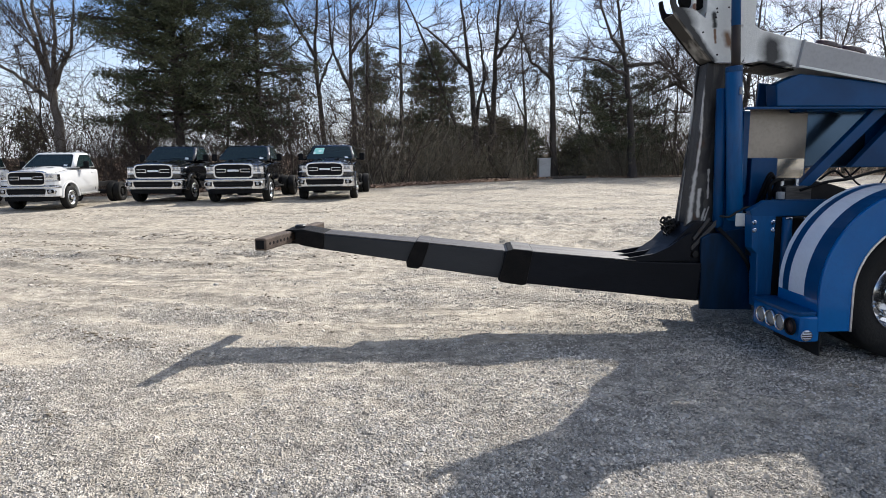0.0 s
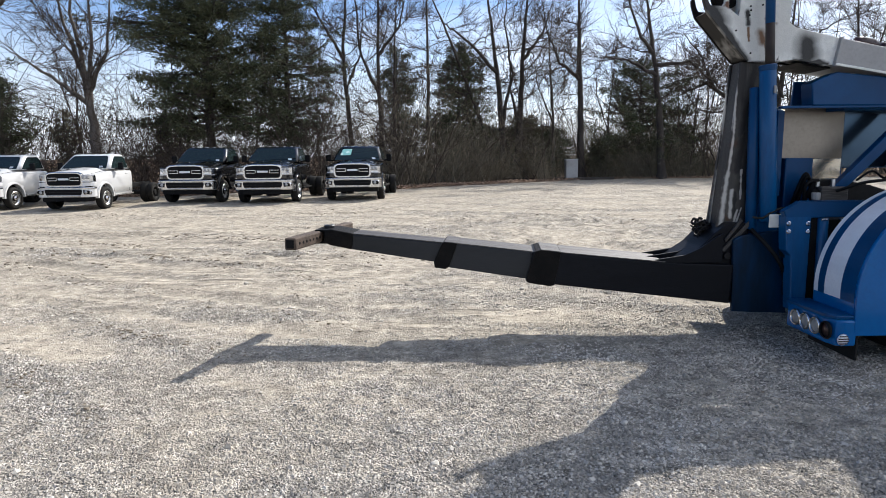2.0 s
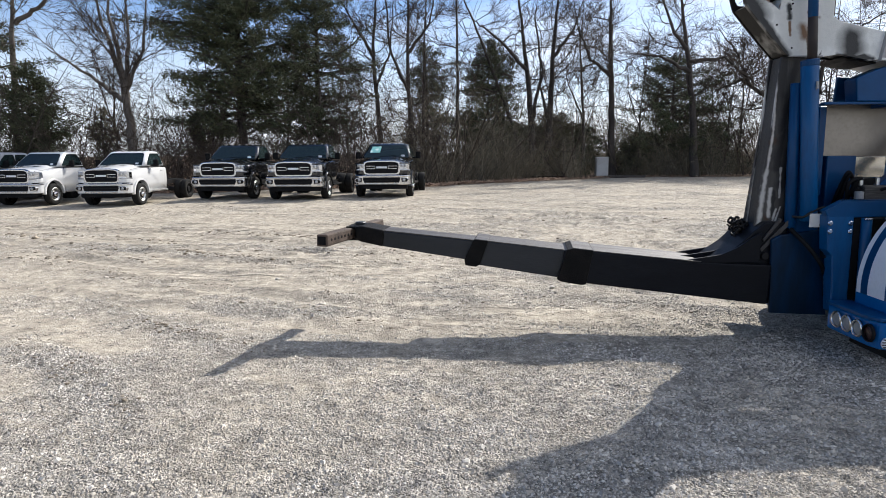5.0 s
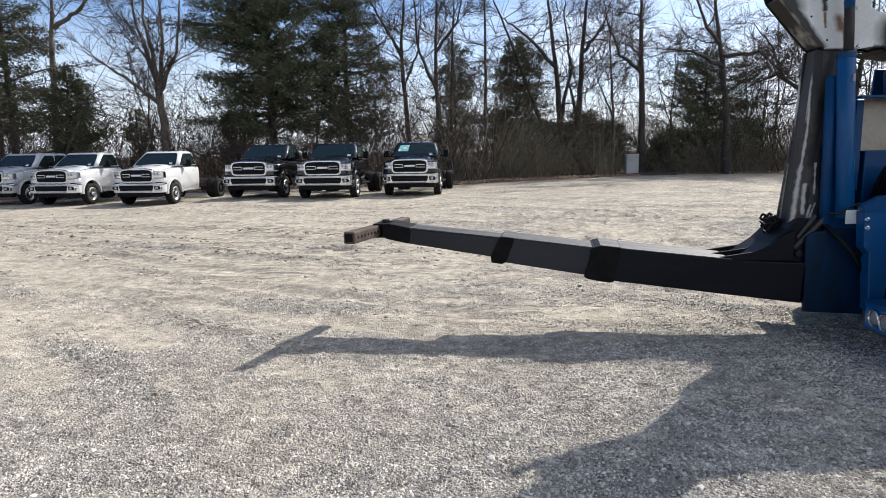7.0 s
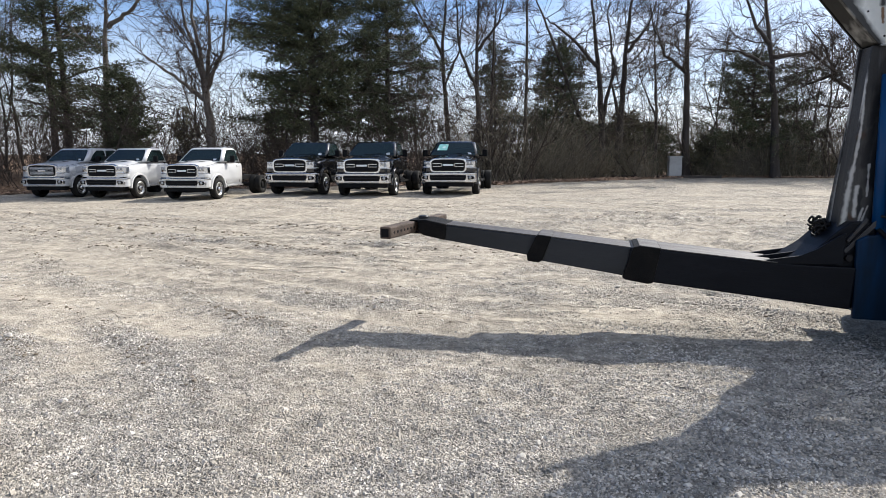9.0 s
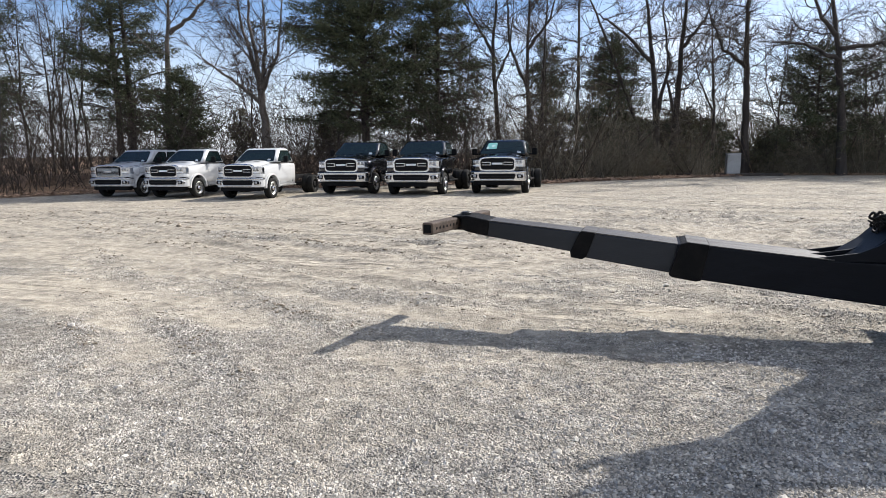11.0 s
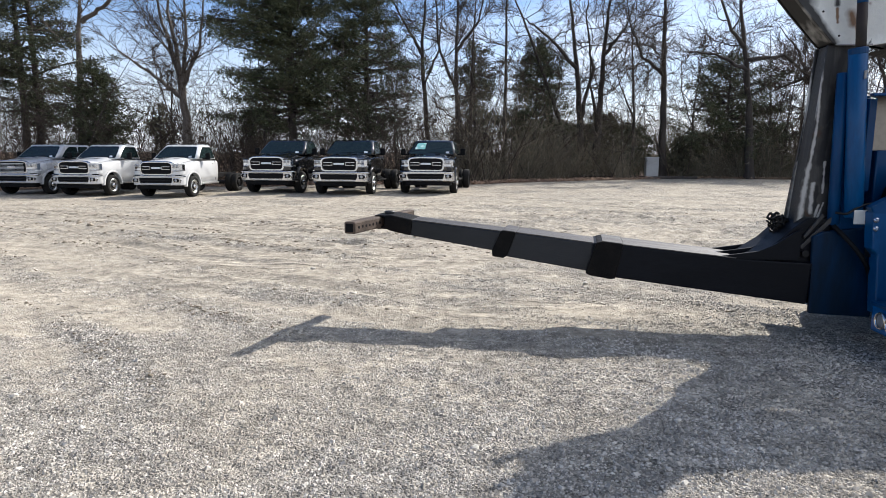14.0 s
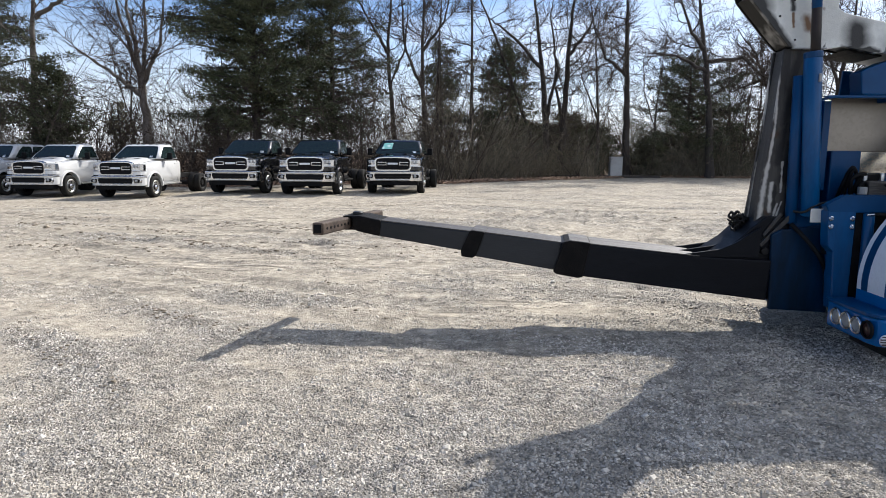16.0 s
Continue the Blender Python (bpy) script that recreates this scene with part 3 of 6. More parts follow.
def torus(r, s, n=20, k=8, m=None, bm=None):
    return lathe([(r + s * math.cos(2 * math.pi * i / k), s * math.sin(2 * math.pi * i / k)) for i in range(k)], n, m, bm, closed=True)


def hose(points, r, name, mat, parent, label=""):
    """A smooth hose through the points."""
    v, f = [], []
    pts = [Vector(p) for p in points]
    fine = []
    for i in range(len(pts) - 1):
        p0, p1, p2, p3 = pts[max(i - 1, 0)], pts[i], pts[i + 1], pts[min(i + 2, len(pts) - 1)]
        for s in range(6):
            u = s / 6
            fine.append(0.5 * (2 * p1 + (p2 - p0) * u + (2 * p0 - 5 * p1 + 4 * p2 - p3) * u * u + (3 * p1 - p0 - 3 * p2 + p3) * u ** 3))
    fine.append(pts[-1])
    tube(v, f, fine, [r] * len(fine), 7)
    return part(name, (v, f), mat, parent, label, smooth=True)


def tube(v, f, path, radii, n):
    """Adds a tapered tube along a path to the lists of vertices and faces."""
    base = len(v)
    up = Vector((0.31, 0.17, 0.93))
    for i, p in enumerate(path):
        d = path[min(i + 1, len(path) - 1)] - path[max(i - 1, 0)]
        d = d.normalized() if d.length > 1e-9 else Vector((0, 0, 1))
        a = d.cross(up)
        if a.length < 0.05:
            a = d.cross(Vector((1, 0, 0)))
        a.normalize()
        c = d.cross(a)
        r = radii[i]
        for k in range(n):
            t = 2 * math.pi * k / n
            v.append(p + a * (r * math.cos(t)) + c * (r * math.sin(t)))
    for i in range(len(path) - 1):
        for k in range(n):
            p, q = base + i * n + k, base + i * n + (k + 1) % n
            f.append((p, q, q + n, p + n))


def blades(v, f, p, d, size, count, rng, spread=0.5, thin=0.07, thick=0.16):
    """A spray of small pointed leaves about p."""
    for _ in range(count):
        a = Vector((rng.uniform(-1, 1), rng.uniform(-1, 1), rng.uniform(-0.6, 0.9)))
        a = (a.normalized() + d * 0.8).normalized()
        b = a.cross(Vector((rng.uniform(-1, 1), rng.uniform(-1, 1), rng.uniform(-1, 1))))
        if b.length < 0.01:
            continue
        b = b.normalized() * size * rng.uniform(thin, thick)
        o = p + Vector((rng.uniform(-1, 1), rng.uniform(-1, 1), rng.uniform(-1, 1))) * size * spread
        e = o + a * size * rng.uniform(0.6, 1.3)
        k = len(v)
        mid = (o + e) / 2
        v.extend((o, mid + b, e, mid - b))
        f.append((k, k + 1, k + 2, k + 3))


# ---- ground ----
TRACKS = ((8.6, -0.10, 0.012), (9.7, -0.08, 0.010), (11.2, -0.05, 0.006), (12.1, -0.05, 0.006), (13.0, 0.02, 0.004), (13.9, 0.03, 0.004), (15.2, -0.04, 0.002), (16.3, -0.04, 0.002), (18.0, 0.03, 0.0), (19.4, 0.02, 0.0),
          (4.9, -0.36, 0.004), (5.8, -0.35, 0.004), (6.9, -0.32, 0.004), (7.8, -0.31, 0.004), (9.3, -0.27, 0.004), (10.2, -0.26, 0.004))


# rows of coarse stone thrown aside by turning wheels: bent lines over the plan
WINDROWS = (((-12.4, 12.0), (-6.0, 7.6), (-1.0, 6.7)), ((-9.4, 9.4), (-5.5, 6.2), (-2.3, 3.6)), ((-6.3, 6.0), (-4.4, 5.1), (-2.0, 3.3)), ((-4.4, 6.6), (-3.0, 5.0), (-1.6, 4.9)),
            ((-6.2, 12.6), (-3.9, 12.2), (-1.5, 10.8)), ((-5.6, 10.1), (-3.7, 9.4), (-1.5, 7.6)), ((-10.6, 12.0), (-8.5, 12.2), (-5.2, 10.7)), ((-5.0, 4.6), (-4.3, 4.4), (-3.6, 3.3)),
            ((-7.6, 9.6), (-4.4, 7.0), (-0.6, 5.6)))


def bent(row, q):
    """A point on a windrow, q from 0 to 1."""
    (ax, ay), (bx, by), (cx, cy) = row
    return (1 - q) ** 2 * ax + 2 * q * (1 - q) * bx + q * q * cx, (1 - q) ** 2 * ay + 2 * q * (1 - q) * by + q * q * cy


def windrow_field():
    """Strength of the windrows over a fine grid: coarse crests above zero, swept sand between them below."""
    gx, gy = np.meshgrid(np.arange(-13, 0.5, 0.05), np.arange(2.5, 13.5, 0.05))
    total = np.zeros_like(gx)
    for k, row in enumerate(WINDROWS):
        d2 = np.full_like(gx, 99.0)
        at = np.zeros_like(gx)
        for q in np.linspace(0, 1, 60):
            px, py = bent(row, q)
            px, py = px + 0.12 * noise.noise((px * 0.9, py * 0.9, k)), py + 0.12 * noise.noise((py * 0.9, px * 0.9, k + 9))
            e2 = (gx - px) ** 2 + (gy - py) ** 2
            at = np.where(e2 < d2, q, at)
            d2 = np.minimum(d2, e2)
        d = np.sqrt(d2)
        fade = np.clip(np.minimum(at, 1 - at) * 8, 0, 1)
        wide = 0.09 + 0.010 * gy
        total += fade * (np.exp(-(d / wide) ** 2) - 0.40 * np.exp(-((d - 3 * wide) / (1.1 * wide)) ** 2))
    return np.clip(total, -1, 1)


ROWS = windrow_field()


def windrow(x, y):
    if not (-13 <= x < 0.4 and 2.5 <= y < 13.4):
        return 0.0
    return float(ROWS[int((y - 2.5) / 0.05), int((x + 13) / 0.05)]) * (0.75 + 0.9 * noise.noise((x * 1.4, y * 1.4, 21.0)) + 0.9 * noise.noise((x * 5.0, y * 5.0, 22.0)))


def ground_height(x, y):
    h = 0.028 * windrow(x, y) + 0.020 * noise.noise((x * 0.7, y * 0.9, 0.3)) + 0.012 * noise.noise((x * 2.1, y * 2.6, 4.0)) + 0.013 * noise.noise((x * 4.3, y * 4.6, 9.0))
    # bank of leaf litter under the trees to the west
    b = max(0.0, min(1.0, (-22.5 - x) / 4)) * max(0.0, min(1.0, (y - 22) / 4))
    def ss(u):
        u = max(0.0, min(1.0, u))
        return u * u * (3 - 2 * u)
    # churned wheel ruts running across the lot
    if 6 < y < 30 and -30 < x < 26:
        bend = y - 0.05 * x + 1.4 * noise.noise((x * 0.06, y * 0.05, 1.0))
        m = ss(0.5 + 1.6 * noise.noise((x * 0.10, y * 0.16, 6.0))) * ss((y - 6) / 2.5) * ss((30 - y) / 6)
        cut = noise.noise((x * 0.16, bend * 1.9, 3.0))
        h += m * (0.026 * cut + 0.020 * abs(noise.noise((x * 0.35, bend * 3.2, 8.0))) + 0.020 * noise.noise((x * 1.3, bend * 5.0, 2.0)))
    # churned soil where wheels have turned
    for cx, cy, rx, ry in ((4.6, 12.0, 3.2, 2.6), (-5.0, 12.8, 2.6, 1.4), (0.5, 9.6, 1.6, 0.8)):
        m = 1 - ((x - cx) / rx) ** 2 - ((y - cy) / ry) ** 2
        if m > 0:
            h += m * (0.060 * noise.noise((x * 1.3, y * 2.8, 12.0)) + 0.030 * noise.noise((x * 3.1, y * 5.5, 13.0)))
    # ruts of a tight turn
    if -1.5 < x < 4.5 and 8.5 < y < 18.5:
        r = math.hypot(x + 4.5, y - 14.2)
        fade = ss((x + 1.5) / 1.5) * ss((4.5 - x) / 1.2) * ss((18.5 - y) / 2) * ss((y - 8.5) / 2)
        for k in range(7):
            d = r - 4.4 - 0.62 * k - 0.10 * noise.noise((k * 3.1, y * 0.5, 4.0))
            if abs(d) < 0.32:
                h += fade * (0.060 * math.exp(-((d - 0.12) / 0.07) ** 2) - 0.040 * math.exp(-((d + 0.05) / 0.08) ** 2)) * (0.6 + noise.noise((x * 2.3, y * 2.3, k)))
    if 3 < y < 24 and -18 < x < 12:
        for i, (y0, slope, curve) in enumerate(TRACKS):
            d = y - (y0 + slope * x + curve * x * x + 0.35 * noise.noise((x * 0.2, y0, 5.0)))
            if abs(d) < 0.5:
                w = ss(0.45 + 1.3 * noise.noise((x * 0.16, y0 * 3.0, 2.0)))
                h += w * (-0.030 * math.exp(-(d / 0.13) ** 2) + 0.042 * math.exp(-((abs(d) - 0.25) / 0.08) ** 2) * (0.55 + noise.noise((x * 2.2, d * 3 + y0, 1.0))))
    h -= (0.12 * ss((-10.5 - x) / 3) + 0.05 * ss((-1.5 - x) / 3)) * ss((y - 13) / 6) if -60 < x < 60 else 0
    return h + 0.75 * b * b * (3 - 2 * b)


GROUND_X = [-400, -200, -100, -60, -45] + list(np.arange(-36, -14, 0.6)) + list(np.arange(-14, 8, 0.13)) + list(np.arange(8, 36, 0.6)) + [45, 60, 100, 200, 400]
GROUND_Y = [-300, -100, -40, -15, -6, -2, 0] + list(np.arange(0.6, 6.6, 0.10)) + list(np.arange(6.6, 15, 0.055)) + list(np.arange(15, 24, 0.11)) + list(np.arange(24, 46, 0.6)) + [55, 70, 100, 180, 500]
SAND = ((-5.6, 7.1, 0.9, 0.35), (-3.6, 4.0, 0.5, 0.30), (-1.2, 5.75, 0.75, 0.22), (-2.4, 7.3, 0.8, 0.25), (0.9, 6.1, 1.2, 0.35), (-7.5, 8.6, 2.2, 0.8), (-4.5, 3.2, 0.6, 0.5), (-6.5, 5.6, 0.9, 0.5), (-1.6, 8.3, 0.9, 0.3))


def dusty(x, y):
    """How far fine tan sand covers the stones, 0 to 1."""
    n = 0.42 + 0.40 * noise.noise((x * 0.33, y * 0.62, 11.0)) + 0.30 * noise.noise((x * 0.9, y * 1.9, 12.0)) + 0.30 * noise.noise((x * 2.6, y * 4.2, 14.0)) + 0.22 * noise.noise((x * 7.0, y * 9.0, 15.0))
    n += 0.26 * min(1.0, max(0.0, (y - 4.4) / 4.5)) - 0.30 * min(1.0, max(0.0, (5.2 - y) / 2.0))
    n += 0.42 * noise.noise((0.24 * (x - 0.33 * y), 2.3 * (0.33 * x + y), 16.0)) * min(1.0, max(0.0, (y - 2.5) / 2))
    n += 0.22 * min(1.0, max(0.0, (-1.2 - x) / 2.5))
    n -= 0.27 * windrow(x, y)
    for cx, cy, rx, ry in SAND:
        d = ((x - cx) / rx) ** 2 + ((y - cy) / ry) ** 2
        if d < 4:
            n += 0.55 * math.exp(-d)
    return max(0.0, min(1.0, n))


def build_ground():
    zs = np.array([[ground_height(float(x), float(y)) for x in GROUND_X] for y in GROUND_Y])
    v = [(float(x), float(y), zs[j, i]) for j, y in enumerate(GROUND_Y) for i, x in enumerate(GROUND_X)]
    n = len(GROUND_X)
    f = [(j * n + i, j * n + i + 1, (j + 1) * n + i + 1, (j + 1) * n + i) for j in range(len(GROUND_Y) - 1) for i in range(n - 1)]
    g = part("ground", (v, f), M["gravel"], smooth=True)
    sand = g.data.attributes.new("sand", 'FLOAT', 'POINT')
    sand.data.foreach_set("value", [dusty(x, y) for x, y, z in v])
    tagged(g, "pale crushed limestone lot with tan wheel tracks", "ground", kind="structure")
    return zs


def on_ground(zs, x, y):
    """Heights of the ground mesh at many places."""
    gx, gy = np.array(GROUND_X), np.array(GROUND_Y)
    i, j = np.searchsorted(gx, x) - 1, np.searchsorted(gy, y) - 1
    u, w = (x - gx[i]) / (gx[i + 1] - gx[i]), (y - gy[j]) / (gy[j + 1] - gy[j])
    return (zs[j, i] * (1 - u) + zs[j, i + 1] * u) * (1 - w) + (zs[j + 1, i] * (1 - u) + zs[j + 1, i + 1] * u) * w


def build_stones(zs):
    """Angular chips, each a squat irregular wedge, thinned out where sand covers them."""
    rng = np.random.default_rng(5)
    n = 310000
    y = 2.3 * (18.0 / 2.3) ** rng.random(n)
    x = -0.98 * y - 0.6 + rng.random(n) * (1.68 * y + 1.2)
    keep = np.array([dusty(a, b) for a, b in zip(x, y)])
    sel = rng.random(n) > np.clip(0.08 + 1.3 * (keep - 0.14), 0.05, 0.96)
    x, y = x[sel], y[sel]
    n = len(x)
    s = 0.0032 + 0.0008 * (y - 2.3) + 0.0070 * rng.random(n) ** 3.2 + np.where(rng.random(n) < 0.010, 0.012 * rng.random(n), 0.0)
    z = on_ground(zs, x, y) + s * 0.05
    a = rng.random(n) * 6.283
    long, wide, tall = s * (0.9 + 0.9 * rng.random(n)), s * (0.7 + 0.5 * rng.random(n)), s * (0.48 + 0.72 * rng.random(n)) * np.clip(1.15 - 0.055 * (y - 3), 0.6, 1.0)
    ca, sa = np.cos(a), np.sin(a)
    shape = ((1.0, 0.1, 0.0), (0.1, 1.0, 0.15), (-0.9, 0.2, 0.0), (-0.1, -0.95, -0.1), (0.45, 0.15, 0.95), (-0.35, -0.25, 0.8))
    v = np.empty((n, 6, 3))
    for k, (p, q, r) in enumerate(shape):
        p, q, r = p * long * (0.75 + 0.5 * rng.random(n)), q * wide * (0.75 + 0.5 * rng.random(n)), r * tall * (0.7 + 0.6 * rng.random(n))
        v[:, k, 0], v[:, k, 1], v[:, k, 2] = x + p * ca - q * sa, y + p * sa + q * ca, z + r
    tri = np.array(((0, 1, 4), (1, 5, 4), (1, 2, 5), (2, 3, 5), (3, 4, 5), (3, 0, 4)))
    f = (np.arange(n)[:, None, None] * 6 + tri[None]).reshape(-1, 3)
    tagged(part("loose_gravel", (v.reshape(-1, 3).tolist(), f.tolist()), M["stone"]), "loose angular limestone chips scattered over the lot", "gravel", kind="stuff")


def build_clods():
    """Clods of dirt thrown up along the wheel tracks."""
    rng = random.Random(15)
    v, f = [], []
    for i in range(15000):
        y0, slope, curve = rng.choice(TRACKS)
        x = rng.uniform(-16, 11)
        if i >= 9000:
            x, y = bent(rng.choice(WINDROWS), rng.random())
            x, y = x + rng.gauss(0, 0.16), y + rng.gauss(0, 0.16)
            if windrow(x, y) < 0.35:
                continue
        elif noise.noise((x * 0.16, y0 * 3.0, 2.0)) + 0.5 * noise.noise((x * 0.9, y0, 7.0)) < 0.05:
            continue
        else:
            y = y0 + slope * x + curve * x * x + 0.35 * noise.noise((x * 0.2, y0, 5.0)) + rng.choice((-0.24, 0.24)) + rng.gauss(0, 0.12)
        s = 0.006 + 0.030 * rng.random() ** 4
        if y < 9:
            s *= 0.55
        z = ground_height(x, y)
        k, n = len(v), 6
        for ring, (rr, hh) in enumerate(((1.0, -0.3), (0.8, 0.35))):
            v.extend((x + s * rr * math.cos(6.283 * q / n) * rng.uniform(0.8, 1.5), y + s * rr * math.sin(6.283 * q / n) * rng.uniform(0.7, 1.1), z + s * hh * rng.uniform(0.7, 1.2)) for q in range(n))
        v.append((x, y, z + s * 0.5))
        f.extend((k + q, k + (q + 1) % n, k + n + (q + 1) % n, k + n + q) for q in range(n))
        f.extend((k + n + q, k + n + (q + 1) % n, k + 2 * n) for q in range(n))
    tagged(part("dirt_clods", (v, f), M["dirt"]), "brown dirt clods thrown up along the wheel tracks", "dirt clods", kind="stuff")


heights = build_ground()
build_stones(heights)
build_clods()


def build_rocks():
    """Single stones that stand out on the lot."""
    rng = random.Random(21)
    for x, y, size in ((-1.95, 6.58, 0.055), (-2.9, 7.9, 0.05), (0.6, 7.4, 0.045), (-9.1, 11.6, 0.11), (-8.7, 11.4, 0.08), (-9.5, 11.8, 0.07), (-6.9, 10.6, 0.06), (-4.6, 4.4, 0.04), (-3.1, 3.3, 0.032), (-0.2, 3.1, 0.03), (0.9, 3.6, 0.03)):
        bm = bmesh.new()
        bmesh.ops.create_icosphere(bm, subdivisions=2, radius=size)
        for p in bm.verts:
            p.co *= 0.75 + 0.5 * noise.noise(p.co / size * 0.9 + Vector((x, y, 0)))
            p.co.z = max(p.co.z * 0.62, -size * 0.25)
        dark = size > 0.058
        rock = part("rock", bm, M["dirt"] if dark else M["stone"], m=pose(x, y, ground_height(x, y) + size * 0.12, 0, 0, rng.uniform(0, 360)))
        tagged(rock, "brown clod of dirt on the gravel" if dark else "pale limestone rock lying on the gravel", "rock", "loose rocks on the lot")


build_rocks()


# ---- pickup trucks ----
def wheel(parent, x, y, side, dual=False, rim_mat=None):
    """A truck wheel about the x axis; side +1 faces +x."""
    w = part("wheel", lathe([(0.10, -0.10), (0.12, -0.11), (0.12, 0.10), (0.10, 0.11)], 16), M["frame"], parent,
             m=Matrix.Translation((x, y, 0.42)) @ Matrix.Rotation(radians(90) * side, 4, 'Y'))
    part("tyre", lathe([(0.25, -0.11), (0.34, -0.125), (0.40, -0.115), (0.418, -0.085), (0.42, 0.0), (0.418, 0.085), (0.40, 0.115), (0.34, 0.125), (0.25, 0.11), (0.24, 0.0)], 32, closed=True),
         M["rubber"], w, smooth=True)
    # dual rims and hubs are black: shade behind the cab put into colour
    rm = M["frame"] if dual else M["satin"]
    d = -0.07 if dual else 0.05
    rim = part("rim", lathe([(0.245, 0.118), (0.268, 0.116), (0.268, 0.10), (0.248, 0.095), (0.235, d + 0.012), (0.20, d), (0.125, d + 0.012), (0.10, d + 0.012)], 28, caps=False), rm, w, smooth=True)
    part("hub", lathe([(0.125, d), (0.115, d + 0.035), (0.085, d + 0.045), (0.075, d + 0.10), (0.045, d + 0.115), (0.0, d + 0.118)], 16), M["chrome"] if not dual else M["frame"], w, smooth=True)
    repeat("hand_hole", lathe([(0.001, 0.012), (0.030, 0.012), (0.034, 0.0)], 8), M["black"], rim,
           [Matrix.Translation((0.180 * math.cos(a), 0.180 * math.sin(a), d - 0.002)) for a in (2 * math.pi * i / 10 for i in range(10))])
    return w


def loft(rings, cap=True):
    """Vertices and faces of a skin over rings of equal length; closed rings are capped at both ends."""
    v = [p for r in rings for p in r]
    n = len(rings[0])
    span = n if cap else n - 1
    f = [(j * n + i, j * n + (i + 1) % n, (j + 1) * n + (i + 1) % n, (j + 1) * n + i) for j in range(len(rings) - 1) for i in range(span)]
    if cap:
        f += [tuple(range(n))[::-1], tuple(range((len(rings) - 1) * n, len(rings) * n))]
    return v, f


def round_ring(hx, y0, y1, z, r):
    pts = []
    for cx, cy, a0 in ((hx - r, y1 - r, 0), (-hx + r, y1 - r, 90), (-hx + r, y0 + r, 180), (hx - r, y0 + r, 270)):
        pts += [(cx + r * math.cos(radians(a0 + 22.5 * k)), cy + r * math.sin(radians(a0 + 22.5 * k)), z) for k in range(5)]
    return pts


def pickup(name, m, paint, label, group, cab_end=2.1, bed=False, grille="black", sheet=False):
    t = thing(name, m, label, "pickup truck", group)
    P = M[paint]
    # body shell: rounded in plan at the nose, cut by the wheel arches, with a crowned bonnet
    ys = [-0.86, -0.82, -0.74, -0.64, -0.56] + [-0.52 + 0.08 * k for k in range(14)] + [0.60, 0.70, 1.2, cab_end - 0.05, cab_end]

    def half(y):
        return 0.985 - 0.30 * max(0.0, (-0.30 - y) / 0.56) ** 2.2 - (0.02 if y >= cab_end else 0)

    def crown(y):
        return 1.43 + 0.11 * max(0.0, min(1.0, (y + 0.55) / 1.0)) - 0.22 * max(0.0, (-0.62 - y) / 0.24) ** 2

    rings = []
    for y in ys:
        w, top = half(y), crown(y)
        low = 0.44 + math.sqrt(max(0.0, 0.53 ** 2 - y * y)) if abs(y) < 0.53 else (0.72 if y < 0 else 0.52)
        low = max(low, 0.52)
        side = top - 0.13
        pts = [(w - 0.03, low), (w, max(low + 0.03, 0.85)), (w + 0.008, 1.10), (w - 0.006, side - 0.07), (w - 0.03, side - 0.02), (w - 0.08, side + 0.005), (0.76 * w, side + 0.012), (0.73 * w, side + 0.045), (0.55 * w, top - 0.040), (0.50 * w, top - 0.004), (0.0, top + 0.022)]
        rings.append([(x, y, z) for x, z in pts] + [(-x, y, z) for x, z in pts[-2::-1]])
    part("body", loft(rings), P, t, smooth=True)
    part("wheel_well", box(-0.82, 0.82, -0.64, 0.66, 0.55, 1.15, 0.02), M["black"], t)
    for sg in (1, -1):
        part("bonnet_seam", loft([[(sg * half(y) * 0.755, y, crown(y) - 0.106), (sg * half(y) * 0.742, y, crown(y) - 0.098)] for y in (-0.60, -0.4, -0.2, 0.0, 0.2, 0.42)], cap=False), M["black"], t)
        part("bonnet_vent", box(sg * 0.22, sg * 0.40, -0.02, 0.16, crown(0.1) + 0.002, crown(0.1) + 0.014, 0.004), M["black"], t)
    # cab above the belt line
    x0, x1 = 0.93, 0.74
    yb0, yb1, yt0, yt1 = 0.42, cab_end - 0.03, 1.10, cab_end - 0.10
    zb, zt = 1.48, 2.02
    rings = []
    for q, rad in ((0.0, 0.10), (0.5, 0.11), (0.90, 0.12), (1.0, 0.13)):
        hx, y0, y1, z = x0 + (x1 - x0) * q, yb0 + (yt0 - yb0) * q, yb1 + (yt1 - yb1) * q, zb + (zt - zb) * q
        rings.append(round_ring(hx, y0, y1, z, rad))
    rings.append(round_ring(x1 - 0.05, yt0 + 0.06, yt1 - 0.05, zt + 0.035, 0.13))
    rings.append(round_ring(x1 - 0.22, yt0 + 0.25, yt1 - 0.22, zt + 0.055, 0.13))
    part("cab", loft(rings), P, t, smooth=True)

    def on(face, s, q, off=0.006):
        """A point on a glazed face of the cab: s across, q up, both 0 to 1."""
        if face == "front":
            a, b, c, d = Vector((-x0, yb0, zb)), Vector((x0, yb0, zb)), Vector((-x1, yt0, zt)), Vector((x1, yt0, zt))
            nn = Vector((0, -(zt - zb), (yt0 - yb0))).normalized()
        elif face == "right":
            a, b, c, d = Vector((x0, yb0, zb)), Vector((x0, yb1, zb)), Vector((x1, yt0, zt)), Vector((x1, yt1, zt))
            nn = Vector((zt - zb, 0, x0 - x1)).normalized()
        else:
            a, b, c, d = Vector((-x0, yb0, zb)), Vector((-x0, yb1, zb)), Vector((-x1, yt0, zt)), Vector((-x1, yt1, zt))
            nn = Vector((-(zt - zb), 0, x0 - x1)).normalized()
        return a.lerp(b, s).lerp(c.lerp(d, s), q) + nn * off

